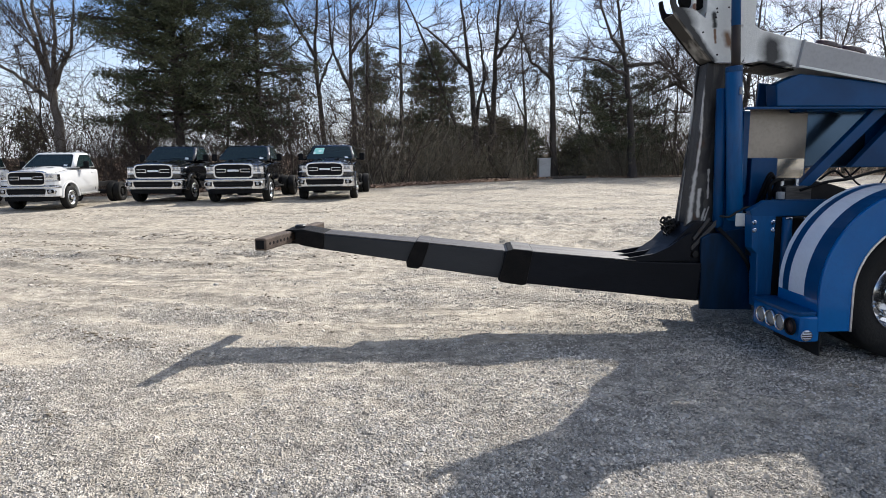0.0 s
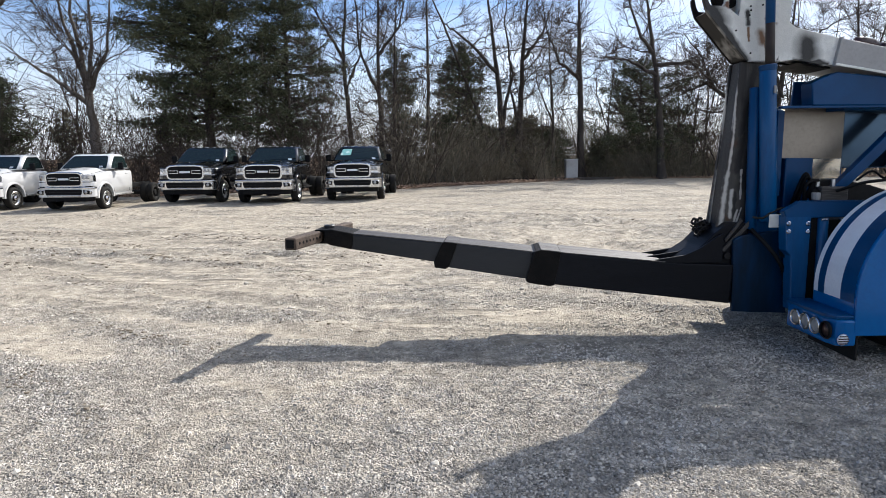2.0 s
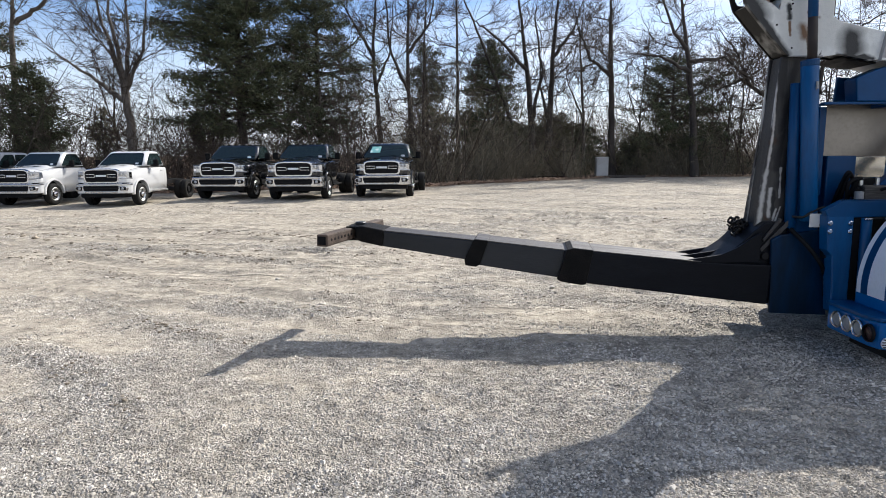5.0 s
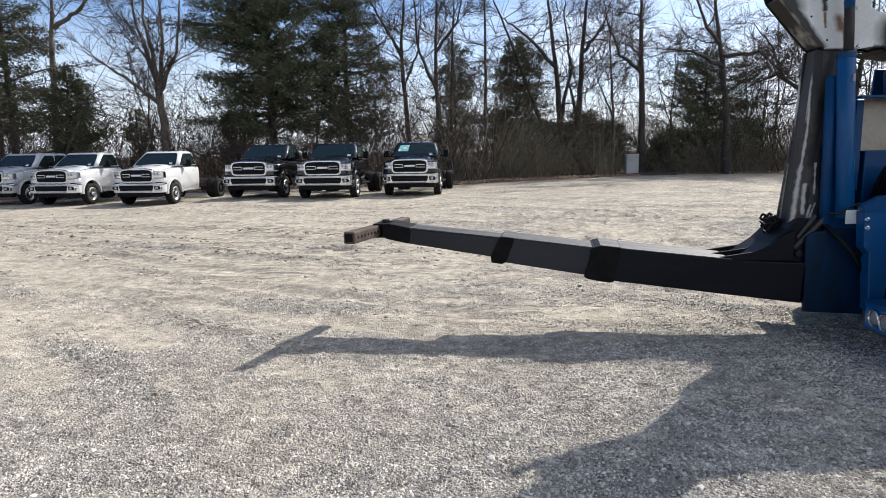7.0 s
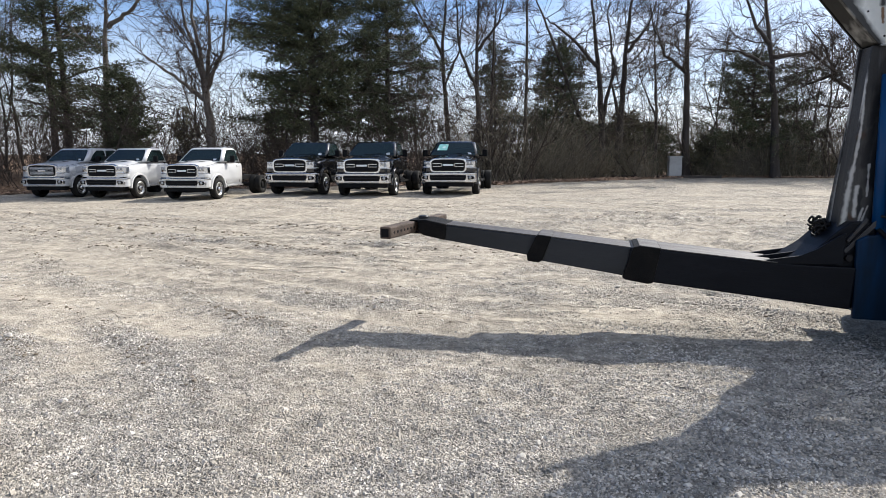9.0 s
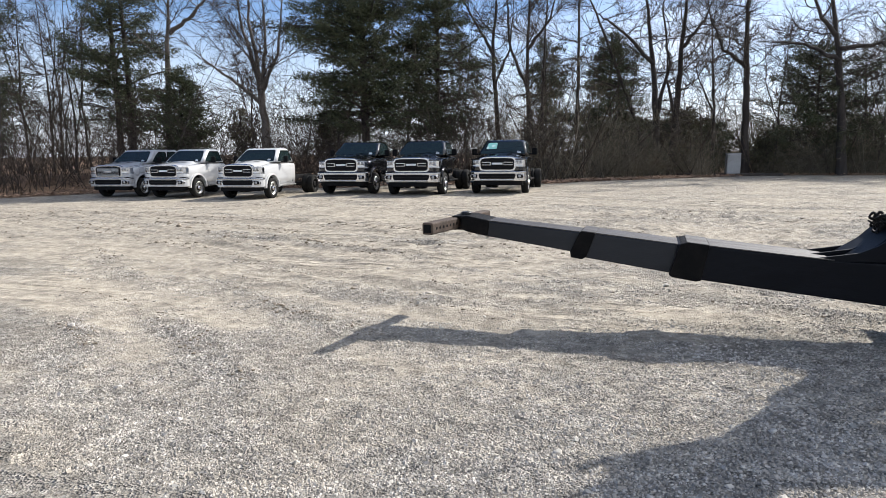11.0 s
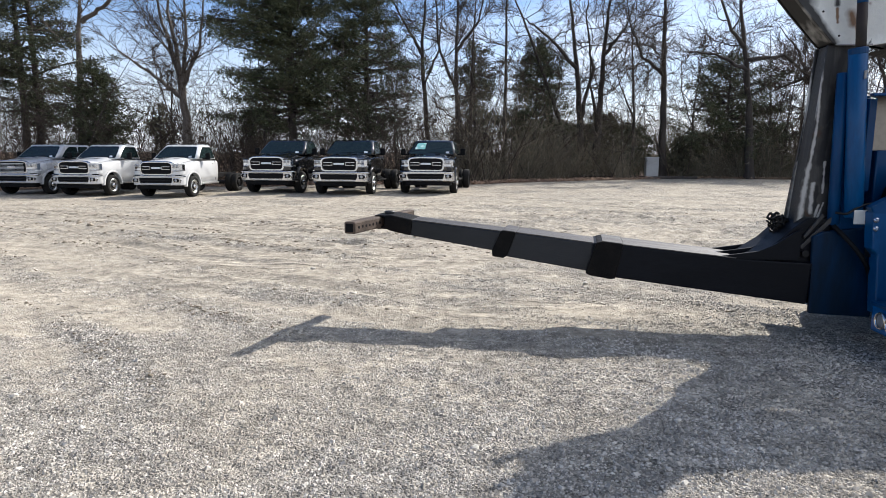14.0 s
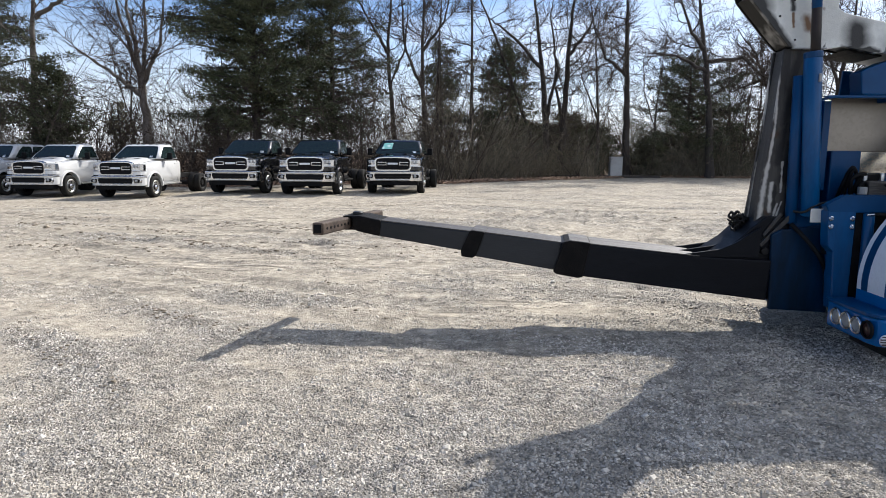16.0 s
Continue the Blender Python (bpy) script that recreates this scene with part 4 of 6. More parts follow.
    def pane(nm, face, pts, mat, off=0.006, label=""):
        one = bmesh.new()
        top = [one.verts.new(on(face, s, q, off)) for s, q in pts]
        bot = [one.verts.new(on(face, s, q, off - 0.012)) for s, q in pts]
        one.faces.new(top)
        one.faces.new(bot[::-1])
        for i in range(len(pts)):
            one.faces.new((top[i], bot[i], bot[(i + 1) % len(pts)], top[(i + 1) % len(pts)]))
        return part(nm, one, mat, t, label)

    pane("windscreen", "front", [(0.050, 0.07), (0.950, 0.07), (0.950, 0.5), (0.935, 0.88), (0.90, 0.95), (0.10, 0.95), (0.065, 0.88), (0.050, 0.5)], M["glass"])
    for s, sg in (("right", 1), ("left", -1)):
        nd = 1 if cab_end < 2.3 else 2
        for d in range(nd):
            s0, s1 = (0.115, 0.915 if nd == 1 else 0.51) if d == 0 else (0.54, 0.92)
            pane("side_window", s, [(s0, 0.07), (s1, 0.07), (s1 + 0.01, 0.55), (s1 - 0.015, 0.82), (s1 - 0.06, 0.91), (s0 + 0.10 if d == 0 else s0, 0.91), (s0 + 0.03 if d == 0 else s0, 0.60)], M["glass"])
        # door gap, handle, wing mirror
        for yy in (0.66, cab_end - 0.28) if nd == 1 else (0.66, 1.72, cab_end - 0.25):
            part("door_gap", box(sg * 0.966, sg * 0.974, yy, yy + 0.012, 0.62, 1.46), M["black"], t)
        part("door_handle", box(sg * 0.97, sg * 1.0, cab_end - 0.52, cab_end - 0.34, 1.28, 1.32, 0.008), P if paint != "dark" else M["black"], t)
        mr = part("wing_mirror", prism([(sg * 1.03, 0.97), (sg * 1.05, 0.90), (sg * 1.20, 0.88), (sg * 1.235, 0.93), (sg * 1.23, 0.99)], 1.47, 1.74, "z", 0.025), M["black"], t)
        part("mirror_arm", rod((sg * 0.92, 0.92, 1.50), (sg * 1.08, 0.94, 1.52), 0.03, 8), M["black"], mr)
        part("mirror_glass", box(sg * 1.05, sg * 1.21, 0.988, 0.996, 1.50, 1.71), M["lamp"], mr)
        # arch flare
        part("arch_flare", prism([(0.59 * math.cos(radians(a)), 0.44 + 0.60 * math.sin(radians(a))) for a in range(0, 181, 12)] +
                                 [(0.52 * math.cos(radians(a)), 0.44 + 0.52 * math.sin(radians(a))) for a in range(180, -1, -12)], sg * 0.90, sg * 1.02, "x", 0.008, seg=1), P, t)
        # lamps
        hl = part("headlight", prism([(sg * 0.63, -0.905), (sg * 0.76, -0.900), (sg * 0.88, -0.845), (sg * 0.955, -0.72), (sg * 0.972, -0.58), (sg * 0.94, -0.56), (sg * 0.63, -0.70)], 1.06, 1.30, "z", 0.02), M["chrome"], t, "wide chrome-lined headlight")
        part("bezel", prism([(sg * 0.645, -0.910), (sg * 0.765, -0.905), (sg * 0.875, -0.855), (sg * 0.87, -0.83), (sg * 0.645, -0.88)], 1.165, 1.178, "z", 0.003), M["frame"], hl, "dark dividing bar")
        part("light_strip", prism([(sg * 0.645, -0.917), (sg * 0.768, -0.911), (sg * 0.885, -0.858), (sg * 0.88, -0.84), (sg * 0.645, -0.89)], 1.072, 1.094, "z", 0.004), M["stripe"], hl)
        part("reflector", lathe([(0.0, 0.012), (0.028, 0.016), (0.044, 0.008), (0.050, 0.0)], 14, Matrix.Translation((sg * 0.705, -0.905, 1.232)) @ Matrix.Rotation(radians(90), 4, 'X')), M["lamp"], hl, smooth=True)
        part("reflector", lathe([(0.0, 0.012), (0.028, 0.016), (0.044, 0.008), (0.050, 0.0)], 14, Matrix.Translation((sg * 0.815, -0.882, 1.232)) @ Matrix.Rotation(radians(90), 4, 'X')), M["lamp"], hl, smooth=True)
        part("lamp_brow", prism([(sg * 0.63, -0.912), (sg * 0.77, -0.906), (sg * 0.89, -0.85), (sg * 0.965, -0.72), (sg * 0.982, -0.58), (sg * 0.63, -0.60)], 1.295, 1.325, "z", 0.006), P, hl)
        part("lamp_sill", prism([(sg * 0.63, -0.915), (sg * 0.77, -0.908), (sg * 0.89, -0.855), (sg * 0.968, -0.72), (sg * 0.984, -0.58), (sg * 0.63, -0.60)], 1.036, 1.058, "z", 0.006), M["chrome"], hl)
        part("fog_lamp_surround", prism([(sg * 0.665, 0.775), (sg * 0.91, 0.765), (sg * 0.955, 0.70), (sg * 0.93, 0.60), (sg * 0.69, 0.585)], -0.972, -0.84, "y", 0.012), M["chrome"], t)
        part("fog_lamp_recess", prism([(sg * 0.69, 0.755), (sg * 0.895, 0.745), (sg * 0.93, 0.695), (sg * 0.905, 0.625), (sg * 0.71, 0.61)], -0.980, -0.84, "y", 0.006), M["black"], t)
        part("fog_lamp", lathe([(0.0, 0.03), (0.045, 0.025), (0.055, 0.0)], 14, Matrix.Translation((sg * 0.79, -0.982, 0.685)) @ Matrix.Rotation(radians(90), 4, 'X')), M["lamp"], t, smooth=True)
        part("running_board", box(sg * 0.86, sg * 1.04, 0.66, cab_end - 0.08, 0.47, 0.53, 0.015), M["black"] if paint == "dark" else M["satin"], t)
        wheel(t, sg * 0.90, 0.0, sg)
    # grille
    outer = [(-0.30, 1.425), (0.30, 1.425), (0.52, 1.405), (0.63, 1.355), (0.67, 1.26), (0.655, 0.98), (0.60, 0.89), (0.50, 0.865), (-0.50, 0.865), (-0.60, 0.89), (-0.655, 0.98), (-0.67, 1.26), (-0.63, 1.355), (-0.52, 1.405)]
    gs = part("grille_surround", prism(outer, -0.90, -0.76, "y", 0.025, seg=3), M["chrome"], t)
    inner = [(-0.30, 1.365), (0.30, 1.365), (0.49, 1.35), (0.565, 1.315), (0.600, 1.24), (0.585, 1.00), (0.545, 0.945), (0.47, 0.93), (-0.47, 0.93), (-0.545, 0.945), (-0.585, 1.00), (-0.600, 1.24), (-0.565, 1.315), (-0.49, 1.35)]
    gi = part("grille_insert", prism(inner, -0.912, -0.88, "y", 0.006), M["black"], gs)
    if grille == "black":
        # plain bright bars where the maker's mark sits
        for sg in (1, -1):
            for z in (1.195, 1.095):
                part("grille_bar", box(sg * 0.24, sg * 0.55, -0.925, -0.908, z, z + 0.026, 0.004), M["chrome"], gi)
            part("grille_bar", box(sg * 0.225, sg * 0.245, -0.925, -0.908, 1.095, 1.215, 0.003), M["chrome"], gi)
        part("badge", box(-0.185, 0.185, -0.928, -0.908, 1.120, 1.192, 0.014), M["stripe"], gi, "plain bright mark")
    else:
        repeat("grille_bar", box(-0.52, 0.52, -0.93, -0.905, 0, 0.018, 0.003), M["satin"], gi, [Matrix.Translation((0, 0, 0.965 + 0.052 * k)) for k in range(7)])
        part("badge", box(-0.17, 0.17, -0.938, -0.92, 1.10, 1.18, 0.012), M["chrome"], gi)
    # bumper
    plan = [(-1.0, -0.60), (-0.995, -0.76), (-0.93, -0.89), (-0.80, -0.955), (-0.62, -0.975), (0.62, -0.975), (0.80, -0.955), (0.93, -0.89), (0.995, -0.76), (1.0, -0.60)]
    bp = part("bumper", prism(plan, 0.50, 0.85, "z", 0.03), M["chrome"] if paint == "dark" else P, t)
    part("bumper_top", prism([(x * 1.006, y - 0.014) for x, y in plan], 0.800, 0.862, "z", 0.018), M["chrome"], bp)
    part("bumper_opening", prism([(-0.645, 0.785), (0.645, 0.785), (0.655, 0.70), (0.61, 0.585), (-0.61, 0.585), (-0.655, 0.70)], -0.988, -0.95, "y", 0.006), M["black"], bp)
    part("lower_bar", box(-0.60, 0.60, -0.992, -0.96, 0.530, 0.572, 0.012), M["chrome"], bp)
    part("slot_bar", box(-0.62, 0.62, -0.992, -0.97, 0.672, 0.690, 0.004), M["frame"], bp)
    part("bumper_gap", box(-0.90, 0.90, -0.84, -0.70, 0.84, 0.90), M["black"], bp)
    part("fascia", prism([(-0.985, -0.56), (-0.97, -0.72), (-0.90, -0.845), (-0.77, -0.895), (0.77, -0.895), (0.90, -0.845), (0.97, -0.72), (0.985, -0.56)], 0.895, 1.035, "z", 0.02), P, t)
    part("air_dam", prism([(-0.90, -0.60), (-0.86, -0.80), (-0.72, -0.88), (0.72, -0.88), (0.86, -0.80), (0.90, -0.60)], 0.34, 0.52, "z", 0.02), M["black"], t)
    for x in (-0.52, -0.26, 0.0, 0.26, 0.52):
        part("roof_marker_lamp", lathe([(0.055, 0.0), (0.045, 0.025), (0.0, 0.035)], 10, Matrix.Translation((x, 1.20, zt + 0.03)) @ Matrix.Diagonal((1, 0.7, 1, 1))), M["rust_dark"] if paint != "dark" else M["lamp"], t, smooth=True)
    part("wiper", rod((-0.30, 0.50, 1.545), (0.35, 0.56, 1.60), 0.010, 6, rod((0.25, 0.50, 1.545), (0.80, 0.58, 1.62), 0.010, 6)), M["black"], t)
    pane("windscreen_label", "front", [(0.80, 0.13), (0.87, 0.13), (0.87, 0.24), (0.80, 0.24)], M["stripe"], 0.009, "small white label")
    if sheet:
        pane("window_sheet", "front", [(0.12, 0.42), (0.34, 0.42), (0.34, 0.86), (0.12, 0.86)], M["paper"], 0.010, "green and white sheet behind the windscreen")
    # chassis
    end = 4.9
    for x in (-0.42, 0.42):
        part("frame_rail", box(x - 0.04, x + 0.04, -0.6, end, 0.66, 0.86, 0.01), M["frame"], t)
    part("front_axle", rod((-0.85, 0, 0.40), (0.85, 0, 0.40), 0.07, 10), M["frame"], t)
    ra = 3.75
    part("rear_axle", rod((-0.8, ra, 0.42), (0.8, ra, 0.42), 0.09, 10), M["frame"], t)
    for sg in (1, -1):
        wheel(t, sg * 1.03, ra, sg, True)
        if not bed:
            wheel(t, sg * 0.76, ra, sg, True)
    if bed:
        bedp = [(cab_end + 0.04, 0.62), (cab_end + 0.04, 1.46), (4.95, 1.46), (4.97, 0.62), (ra + 0.58, 0.56)] + [(ra + 0.53 * math.cos(radians(a)), 0.44 + 0.53 * math.sin(radians(a))) for a in range(5, 180, 14)]
        part("bed", prism(bedp, -0.97, 0.97, "x", 0.03), P, t)
    else:
        part("fuel_tank", box(-0.34, 0.34, 2.25, 3.1, 0.55, 0.85, 0.05), M["frame"], t)
        part("cross_member", box(-0.4, 0.4, 4.5, 4.6, 0.68, 0.84, 0.01), M["frame"], t)
    return t


ROW = "pickup trucks parked in a row"
WHITE = "white chassis-cab pickup truck with chrome bumper and black grille"
DARK = "dark granite chassis-cab pickup truck with chrome grille surround"
SMALL = Matrix.Diagonal((0.97, 0.93, 0.93, 1))
WIDE = Matrix.Diagonal((1.05, 1.0, 0.975, 1))
pickup("pickup_truck", pose(-19.86, 22.0, -0.17, 0, 0, 2) @ SMALL, "silver", "silver-white crew-cab pickup truck with barred chrome grille", ROW, 2.95, True, "bars")
w2 = pickup("pickup_truck", pose(-17.15, 21.9, -0.17, 0, 0, 1) @ SMALL, "white", WHITE, ROW)
copy_thing(w2, pose(-13.77, 21.8, -0.17, 0, 0, 2))
d1 = pickup("pickup_truck", pose(-10.15, 23.2, -0.05, 0, 0, 0) @ WIDE, "dark", DARK, ROW)
copy_thing(d1, pose(-7.28, 22.9, -0.05, 0, 0, 2))
pickup("pickup_truck", pose(-4.34, 24.1, -0.05, 0, 0, 2) @ WIDE, "dark", "dark granite chassis-cab pickup truck with green sheet behind windscreen", ROW, sheet=True)


# ---- tow truck: x forward along the truck, y away to its far side, z up ----
def build_tow_truck():
    t = thing("tow_truck", pose(2.06, 5.72, 0, 0, 0, 3.5), "blue and white heavy tow truck with black underlift arm lowered behind", "tow truck")
    B, BL, G = M["blue"], M["blue_light"], M["grease"]

    # --- underlift mast: face plate, two side plates, lower foot
    mast = part("underlift_mast", prism([(0.055, 0.80), (0.095, 1.30), (0.195, 2.34), (0.235, 2.34), (0.105, 0.80)], -0.17, -0.01, "y", 0.006), M["mast"], t, "black mast post worn through to bare white primer")
    for y in (-0.20, -0.01):
        part("mast_side_plate", prism([(0.03, 0.70), (0.045, 1.00), (0.09, 1.38), (0.135, 1.75), (0.175, 2.34), (0.44, 2.34), (0.42, 0.70)], y, y + 0.03, "y", 0.005), M["mast_side"], mast)
    part("mast_foot", prism([(-0.30, 0.68), (-0.12, 0.80), (0.0, 0.92), (0.10, 1.00), (0.28, 1.00), (0.29, 0.30), (0.12, 0.312), (-0.30, 0.40)], -0.29, 0.13, "y", 0.012), M["arm_black"], mast)
    part("mast_rib", prism([(0.05, 0.78), (0.07, 0.755), (0.30, 1.00), (0.275, 1.025)], -0.312, -0.292, "y", 0.003), M["mast"], mast)
    part("mast_rib", prism([(0.07, 0.86), (0.085, 0.84), (0.22, 1.02), (0.20, 1.04)], -0.312, -0.292, "y", 0.003), M["mast"], mast)
    part("hinge_pin", rod((0.10, -0.315, 0.72), (0.10, 0.16, 0.72), 0.03, 14), M["frame"], mast)
    # chain bunched over the foot
    rng = random.Random(3)
    bm = None
    for i in range(64):
        p = Vector((-0.01 + rng.uniform(-0.05, 0.05), 0.0 + rng.uniform(-0.10, 0.10), 0.89 + rng.uniform(-0.11, 0.11)))
        mm = Matrix.Translation(p) @ Euler((rng.uniform(0, 3), rng.uniform(0, 3), rng.uniform(0, 3))).to_matrix().to_4x4() @ Matrix.Diagonal((1.4, 1, 1, 1))
        bm = torus(0.019, 0.008, 10, 6, mm, bm)
    part("chain", bm, M["frame"], mast, "bunched dark steel chain")

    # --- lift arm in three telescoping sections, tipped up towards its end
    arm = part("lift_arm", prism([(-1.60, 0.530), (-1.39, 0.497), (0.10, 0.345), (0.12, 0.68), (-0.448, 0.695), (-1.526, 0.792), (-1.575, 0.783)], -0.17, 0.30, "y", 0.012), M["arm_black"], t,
               "black steel telescoping underlift arm", m=pose(0.04, -0.172, -0.03, 0, 0, -6.5))
    part("arm_collar", prism([(-1.630, 0.530), (-1.60, 0.510), (-1.42, 0.482), (-1.38, 0.490), (-1.325, 0.783), (-1.50, 0.802), (-1.548, 0.790)], -0.180, 0.310, "y", 0.008), G, arm)
    # thin pale caps give each section its lit top by colour
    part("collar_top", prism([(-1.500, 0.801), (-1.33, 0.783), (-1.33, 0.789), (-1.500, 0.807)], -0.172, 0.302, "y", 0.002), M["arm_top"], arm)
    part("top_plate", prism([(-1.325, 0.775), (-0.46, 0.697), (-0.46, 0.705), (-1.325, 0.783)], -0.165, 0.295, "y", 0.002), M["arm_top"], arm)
    part("edge_strip", prism([(-0.66, 0.716), (-0.448, 0.697), (-0.44, 0.705), (-0.66, 0.726)], -0.176, -0.152, "y", 0.002), M["arm_top"], arm, "pale top edge of the arm")
    for y in (-0.165, 0.05, 0.26):
        part("gusset", prism([(-0.60, 0.706), (-0.44, 0.688), (0.02, 0.70), (0.03, 0.95), (-0.04, 0.91), (-0.16, 0.82), (-0.28, 0.762)], y, y + 0.025, "y", 0.004), M["arm_black"], arm)
    mid = part("middle_section", prism([(-2.40, 0.650), (-1.56, 0.530), (-1.50, 0.768), (-2.34, 0.856)], -0.135, 0.255, "y", 0.008), M["arm"], arm)
    part("section_collar", prism([(-2.440, 0.690), (-2.432, 0.636), (-2.335, 0.623), (-2.300, 0.648), (-2.228, 0.853), (-2.345, 0.866), (-2.362, 0.858)], -0.15, 0.27, "y", 0.007), G, mid)
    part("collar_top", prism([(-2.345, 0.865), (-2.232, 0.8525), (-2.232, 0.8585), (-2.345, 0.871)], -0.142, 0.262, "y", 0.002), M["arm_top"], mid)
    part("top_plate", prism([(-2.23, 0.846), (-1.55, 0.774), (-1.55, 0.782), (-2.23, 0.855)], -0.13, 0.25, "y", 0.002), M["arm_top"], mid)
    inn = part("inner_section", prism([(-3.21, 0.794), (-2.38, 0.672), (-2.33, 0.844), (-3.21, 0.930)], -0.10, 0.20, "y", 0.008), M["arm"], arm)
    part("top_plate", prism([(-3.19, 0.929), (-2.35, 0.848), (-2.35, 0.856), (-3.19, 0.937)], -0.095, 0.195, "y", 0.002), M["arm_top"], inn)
    part("end_block", prism([(-3.44, 0.858), (-3.39, 0.830), (-3.185, 0.790), (-3.17, 0.936), (-3.37, 0.974), (-3.44, 0.968)], -0.115, 0.21, "y", 0.012), G, arm)
    for z in (0.852, 0.956):
        part("end_ear", prism([(-3.53, z - 0.012), (-3.36, z - 0.012), (-3.36, z + 0.012), (-3.53, z + 0.012)], -0.09, 0.17, "y", 0.006), G, arm)
    # square crossbar with pin holes, swung on its pivot
    xb = part("crossbar", box(-0.052, 0.052, -0.635, 0.635, -0.052, 0.052, 0.014), M["rust"], arm, "rusty square steel crossbar with a row of pin holes",
              m=pose(-3.500, 0.05, 0.903, 0, 0, -8.6))
    part("bore", box(-0.038, 0.038, -0.6365, -0.627, -0.038, 0.038, 0.006), M["black"], xb)
    repeat("pin_hole", lathe([(0.013, 0.0), (0.013, 0.004)], 10), M["black"], xb, [Matrix.Translation((0.0505, -0.56 + 0.066 * k, 0.0)) @ Matrix.Rotation(radians(90), 4, 'Y') for k in range(7)])
    part("pivot_pin", lathe([(0.05, 0.0), (0.05, 0.035), (0.042, 0.042), (0.0, 0.042)], 18, Matrix.Translation((-3.43, 0.05, 0.955))), M["arm"], arm)

    # --- boom head: white fabricated plates with a forked prong, greasy underside darkened for shade
    head_poly = [(0.60, 2.347), (0.468, 2.326), (0.22, 2.336), (0.186, 2.352), (0.06, 2.49), (-0.147, 2.73), (-0.178, 2.82), (-0.185, 2.875), (-0.155, 2.885), (-0.135, 2.81), (-0.115, 2.78), (-0.02, 2.775), (0.0, 2.80),
                 (0.003, 2.86), (0.032, 2.86), (0.034, 2.76), (0.116, 2.695), (0.125, 2.75), (0.12, 3.4), (0.55, 3.4), (0.547, 2.64), (0.60, 2.603), (0.983, 2.515), (0.951, 2.306), (0.86, 2.293), (0.66, 2.335)]
    head = part("boom_head", prism(head_poly, -0.24, -0.20, "y", 0.005), M["head"], t, "white painted boom head with black grease smears and rust runs")
    part("far_head_plate", prism(head_poly, 0.0, 0.03, "y", 0.005), G, head, "greasy black far plate with hooked prong")
    part("head_box", prism([(0.23, 2.345), (0.20, 2.375), (0.135, 2.47), (0.135, 3.38), (0.54, 3.38), (0.535, 2.63), (0.60, 2.595), (0.97, 2.51), (0.94, 2.315), (0.86, 2.302), (0.60, 2.36)], -0.20, 0.0, "y", 0.004), M["head"], head)
    part("fork_web", prism([(0.30, 2.338), (0.22, 2.340), (0.19, 2.354), (0.065, 2.492), (-0.142, 2.73), (-0.12, 2.745), (0.09, 2.51), (0.21, 2.375), (0.30, 2.36)], -0.199, -0.001, "y", 0.003), M["web"], head, "greasy black web between the prongs, darkened for its shade, rubbed pale")
    part("weld_seam", box(0.21, 0.48, -0.246, -0.238, 2.330, 2.341, 0.003), M["boom_grey"], head)
    for k, (x, z) in enumerate(((0.21, 2.77), (0.215, 2.74), (0.205, 2.70), (0.31, 2.78), (0.23, 2.40), (0.10, 2.58))):
        part("bolt_head", lathe([(0.008, 0), (0.008, 0.004), (0.0, 0.005)], 8, Matrix.Translation((x, -0.24, z)) @ Matrix.Rotation(radians(90), 4, 'X')), G, head)
    part("shackle_ring", torus(0.045, 0.012, 18, 8, Matrix.Translation((0.018, -0.22, 2.90)) @ Matrix.Rotation(radians(80), 4, 'X')), M["boom"], head)
    part("head_sheave", lathe([(0.03, -0.04), (0.11, -0.04), (0.085, 0.0), (0.11, 0.04), (0.03, 0.04)], 24, Matrix.Translation((0.06, -0.10, 2.88)) @ Matrix.Rotation(radians(90), 4, 'X')), G, head)

    # --- boom sections running forward
    boom = part("boom", prism([(0.964, 2.514), (0.924, 2.294), (3.4, 1.872), (3.4, 2.03)], -0.27, 0.27, "y", 0.012), M["boom_grey"], t, "grey steel boom sleeve with bright lower edge")
    part("boom_lip", prism([(0.924, 2.294), (0.929, 2.312), (3.4, 1.892), (3.4, 1.868)], -0.285, -0.27, "y", 0.003), M["boom"], boom)
    part("sleeve_edge", prism([(0.962, 2.522), (0.920, 2.288), (0.937, 2.286), (0.980, 2.518)], -0.278, 0.278, "y", 0.003), M["boom_grey"], boom)
    part("wear_pad", prism([(0.66, 2.330), (0.93, 2.290), (0.935, 2.276), (0.72, 2.305)], -0.20, 0.20, "y", 0.004), G, boom)
    for x in (1.27, 1.50):
        z = 2.514 - 0.1985 * (x - 0.964)
        lamp = part("work_lamp", lathe([(0.0, -0.11), (0.03, -0.105), (0.045, -0.05), (0.045, 0.05), (0.03, 0.105), (0.0, 0.11)], 14, Matrix.Translation((x, -0.12, z + 0.04)) @ Matrix.Rotation(radians(101), 4, 'Y')), M["red"], boom, "dark red lamp", smooth=True)
        part("lamp_foot", box(x - 0.03, x + 0.03, -0.15, -0.09, z - 0.02, z + 0.03, 0.004), M["frame"], lamp)

    # --- unseen block on the far side above the sleeve, added for its shadow
    part("shadow_block", prism([(2.24, 3.30), (2.58, 4.1), (4.6, 3.7), (4.6, 2.45), (2.85, 2.9)], 0.38, 0.78, "y", 0.02), M["boom"], t, "unseen raised white block that shadows the ground")

    # --- hydraulic cylinder beside the mast
    cyl = part("hydraulic_cylinder", rod((0.405, -0.36, 1.02), (0.32, -0.36, 2.28), 0.066, 20), M["blue_cyl"], t, "bright blue hydraulic cylinder with painted rod", smooth=True)
    part("piston_rod", rod((0.338, -0.36, 2.26), (0.318, -0.36, 2.62), 0.036, 16), M["rust_dark"], cyl, "dark greasy lower rod", smooth=True)
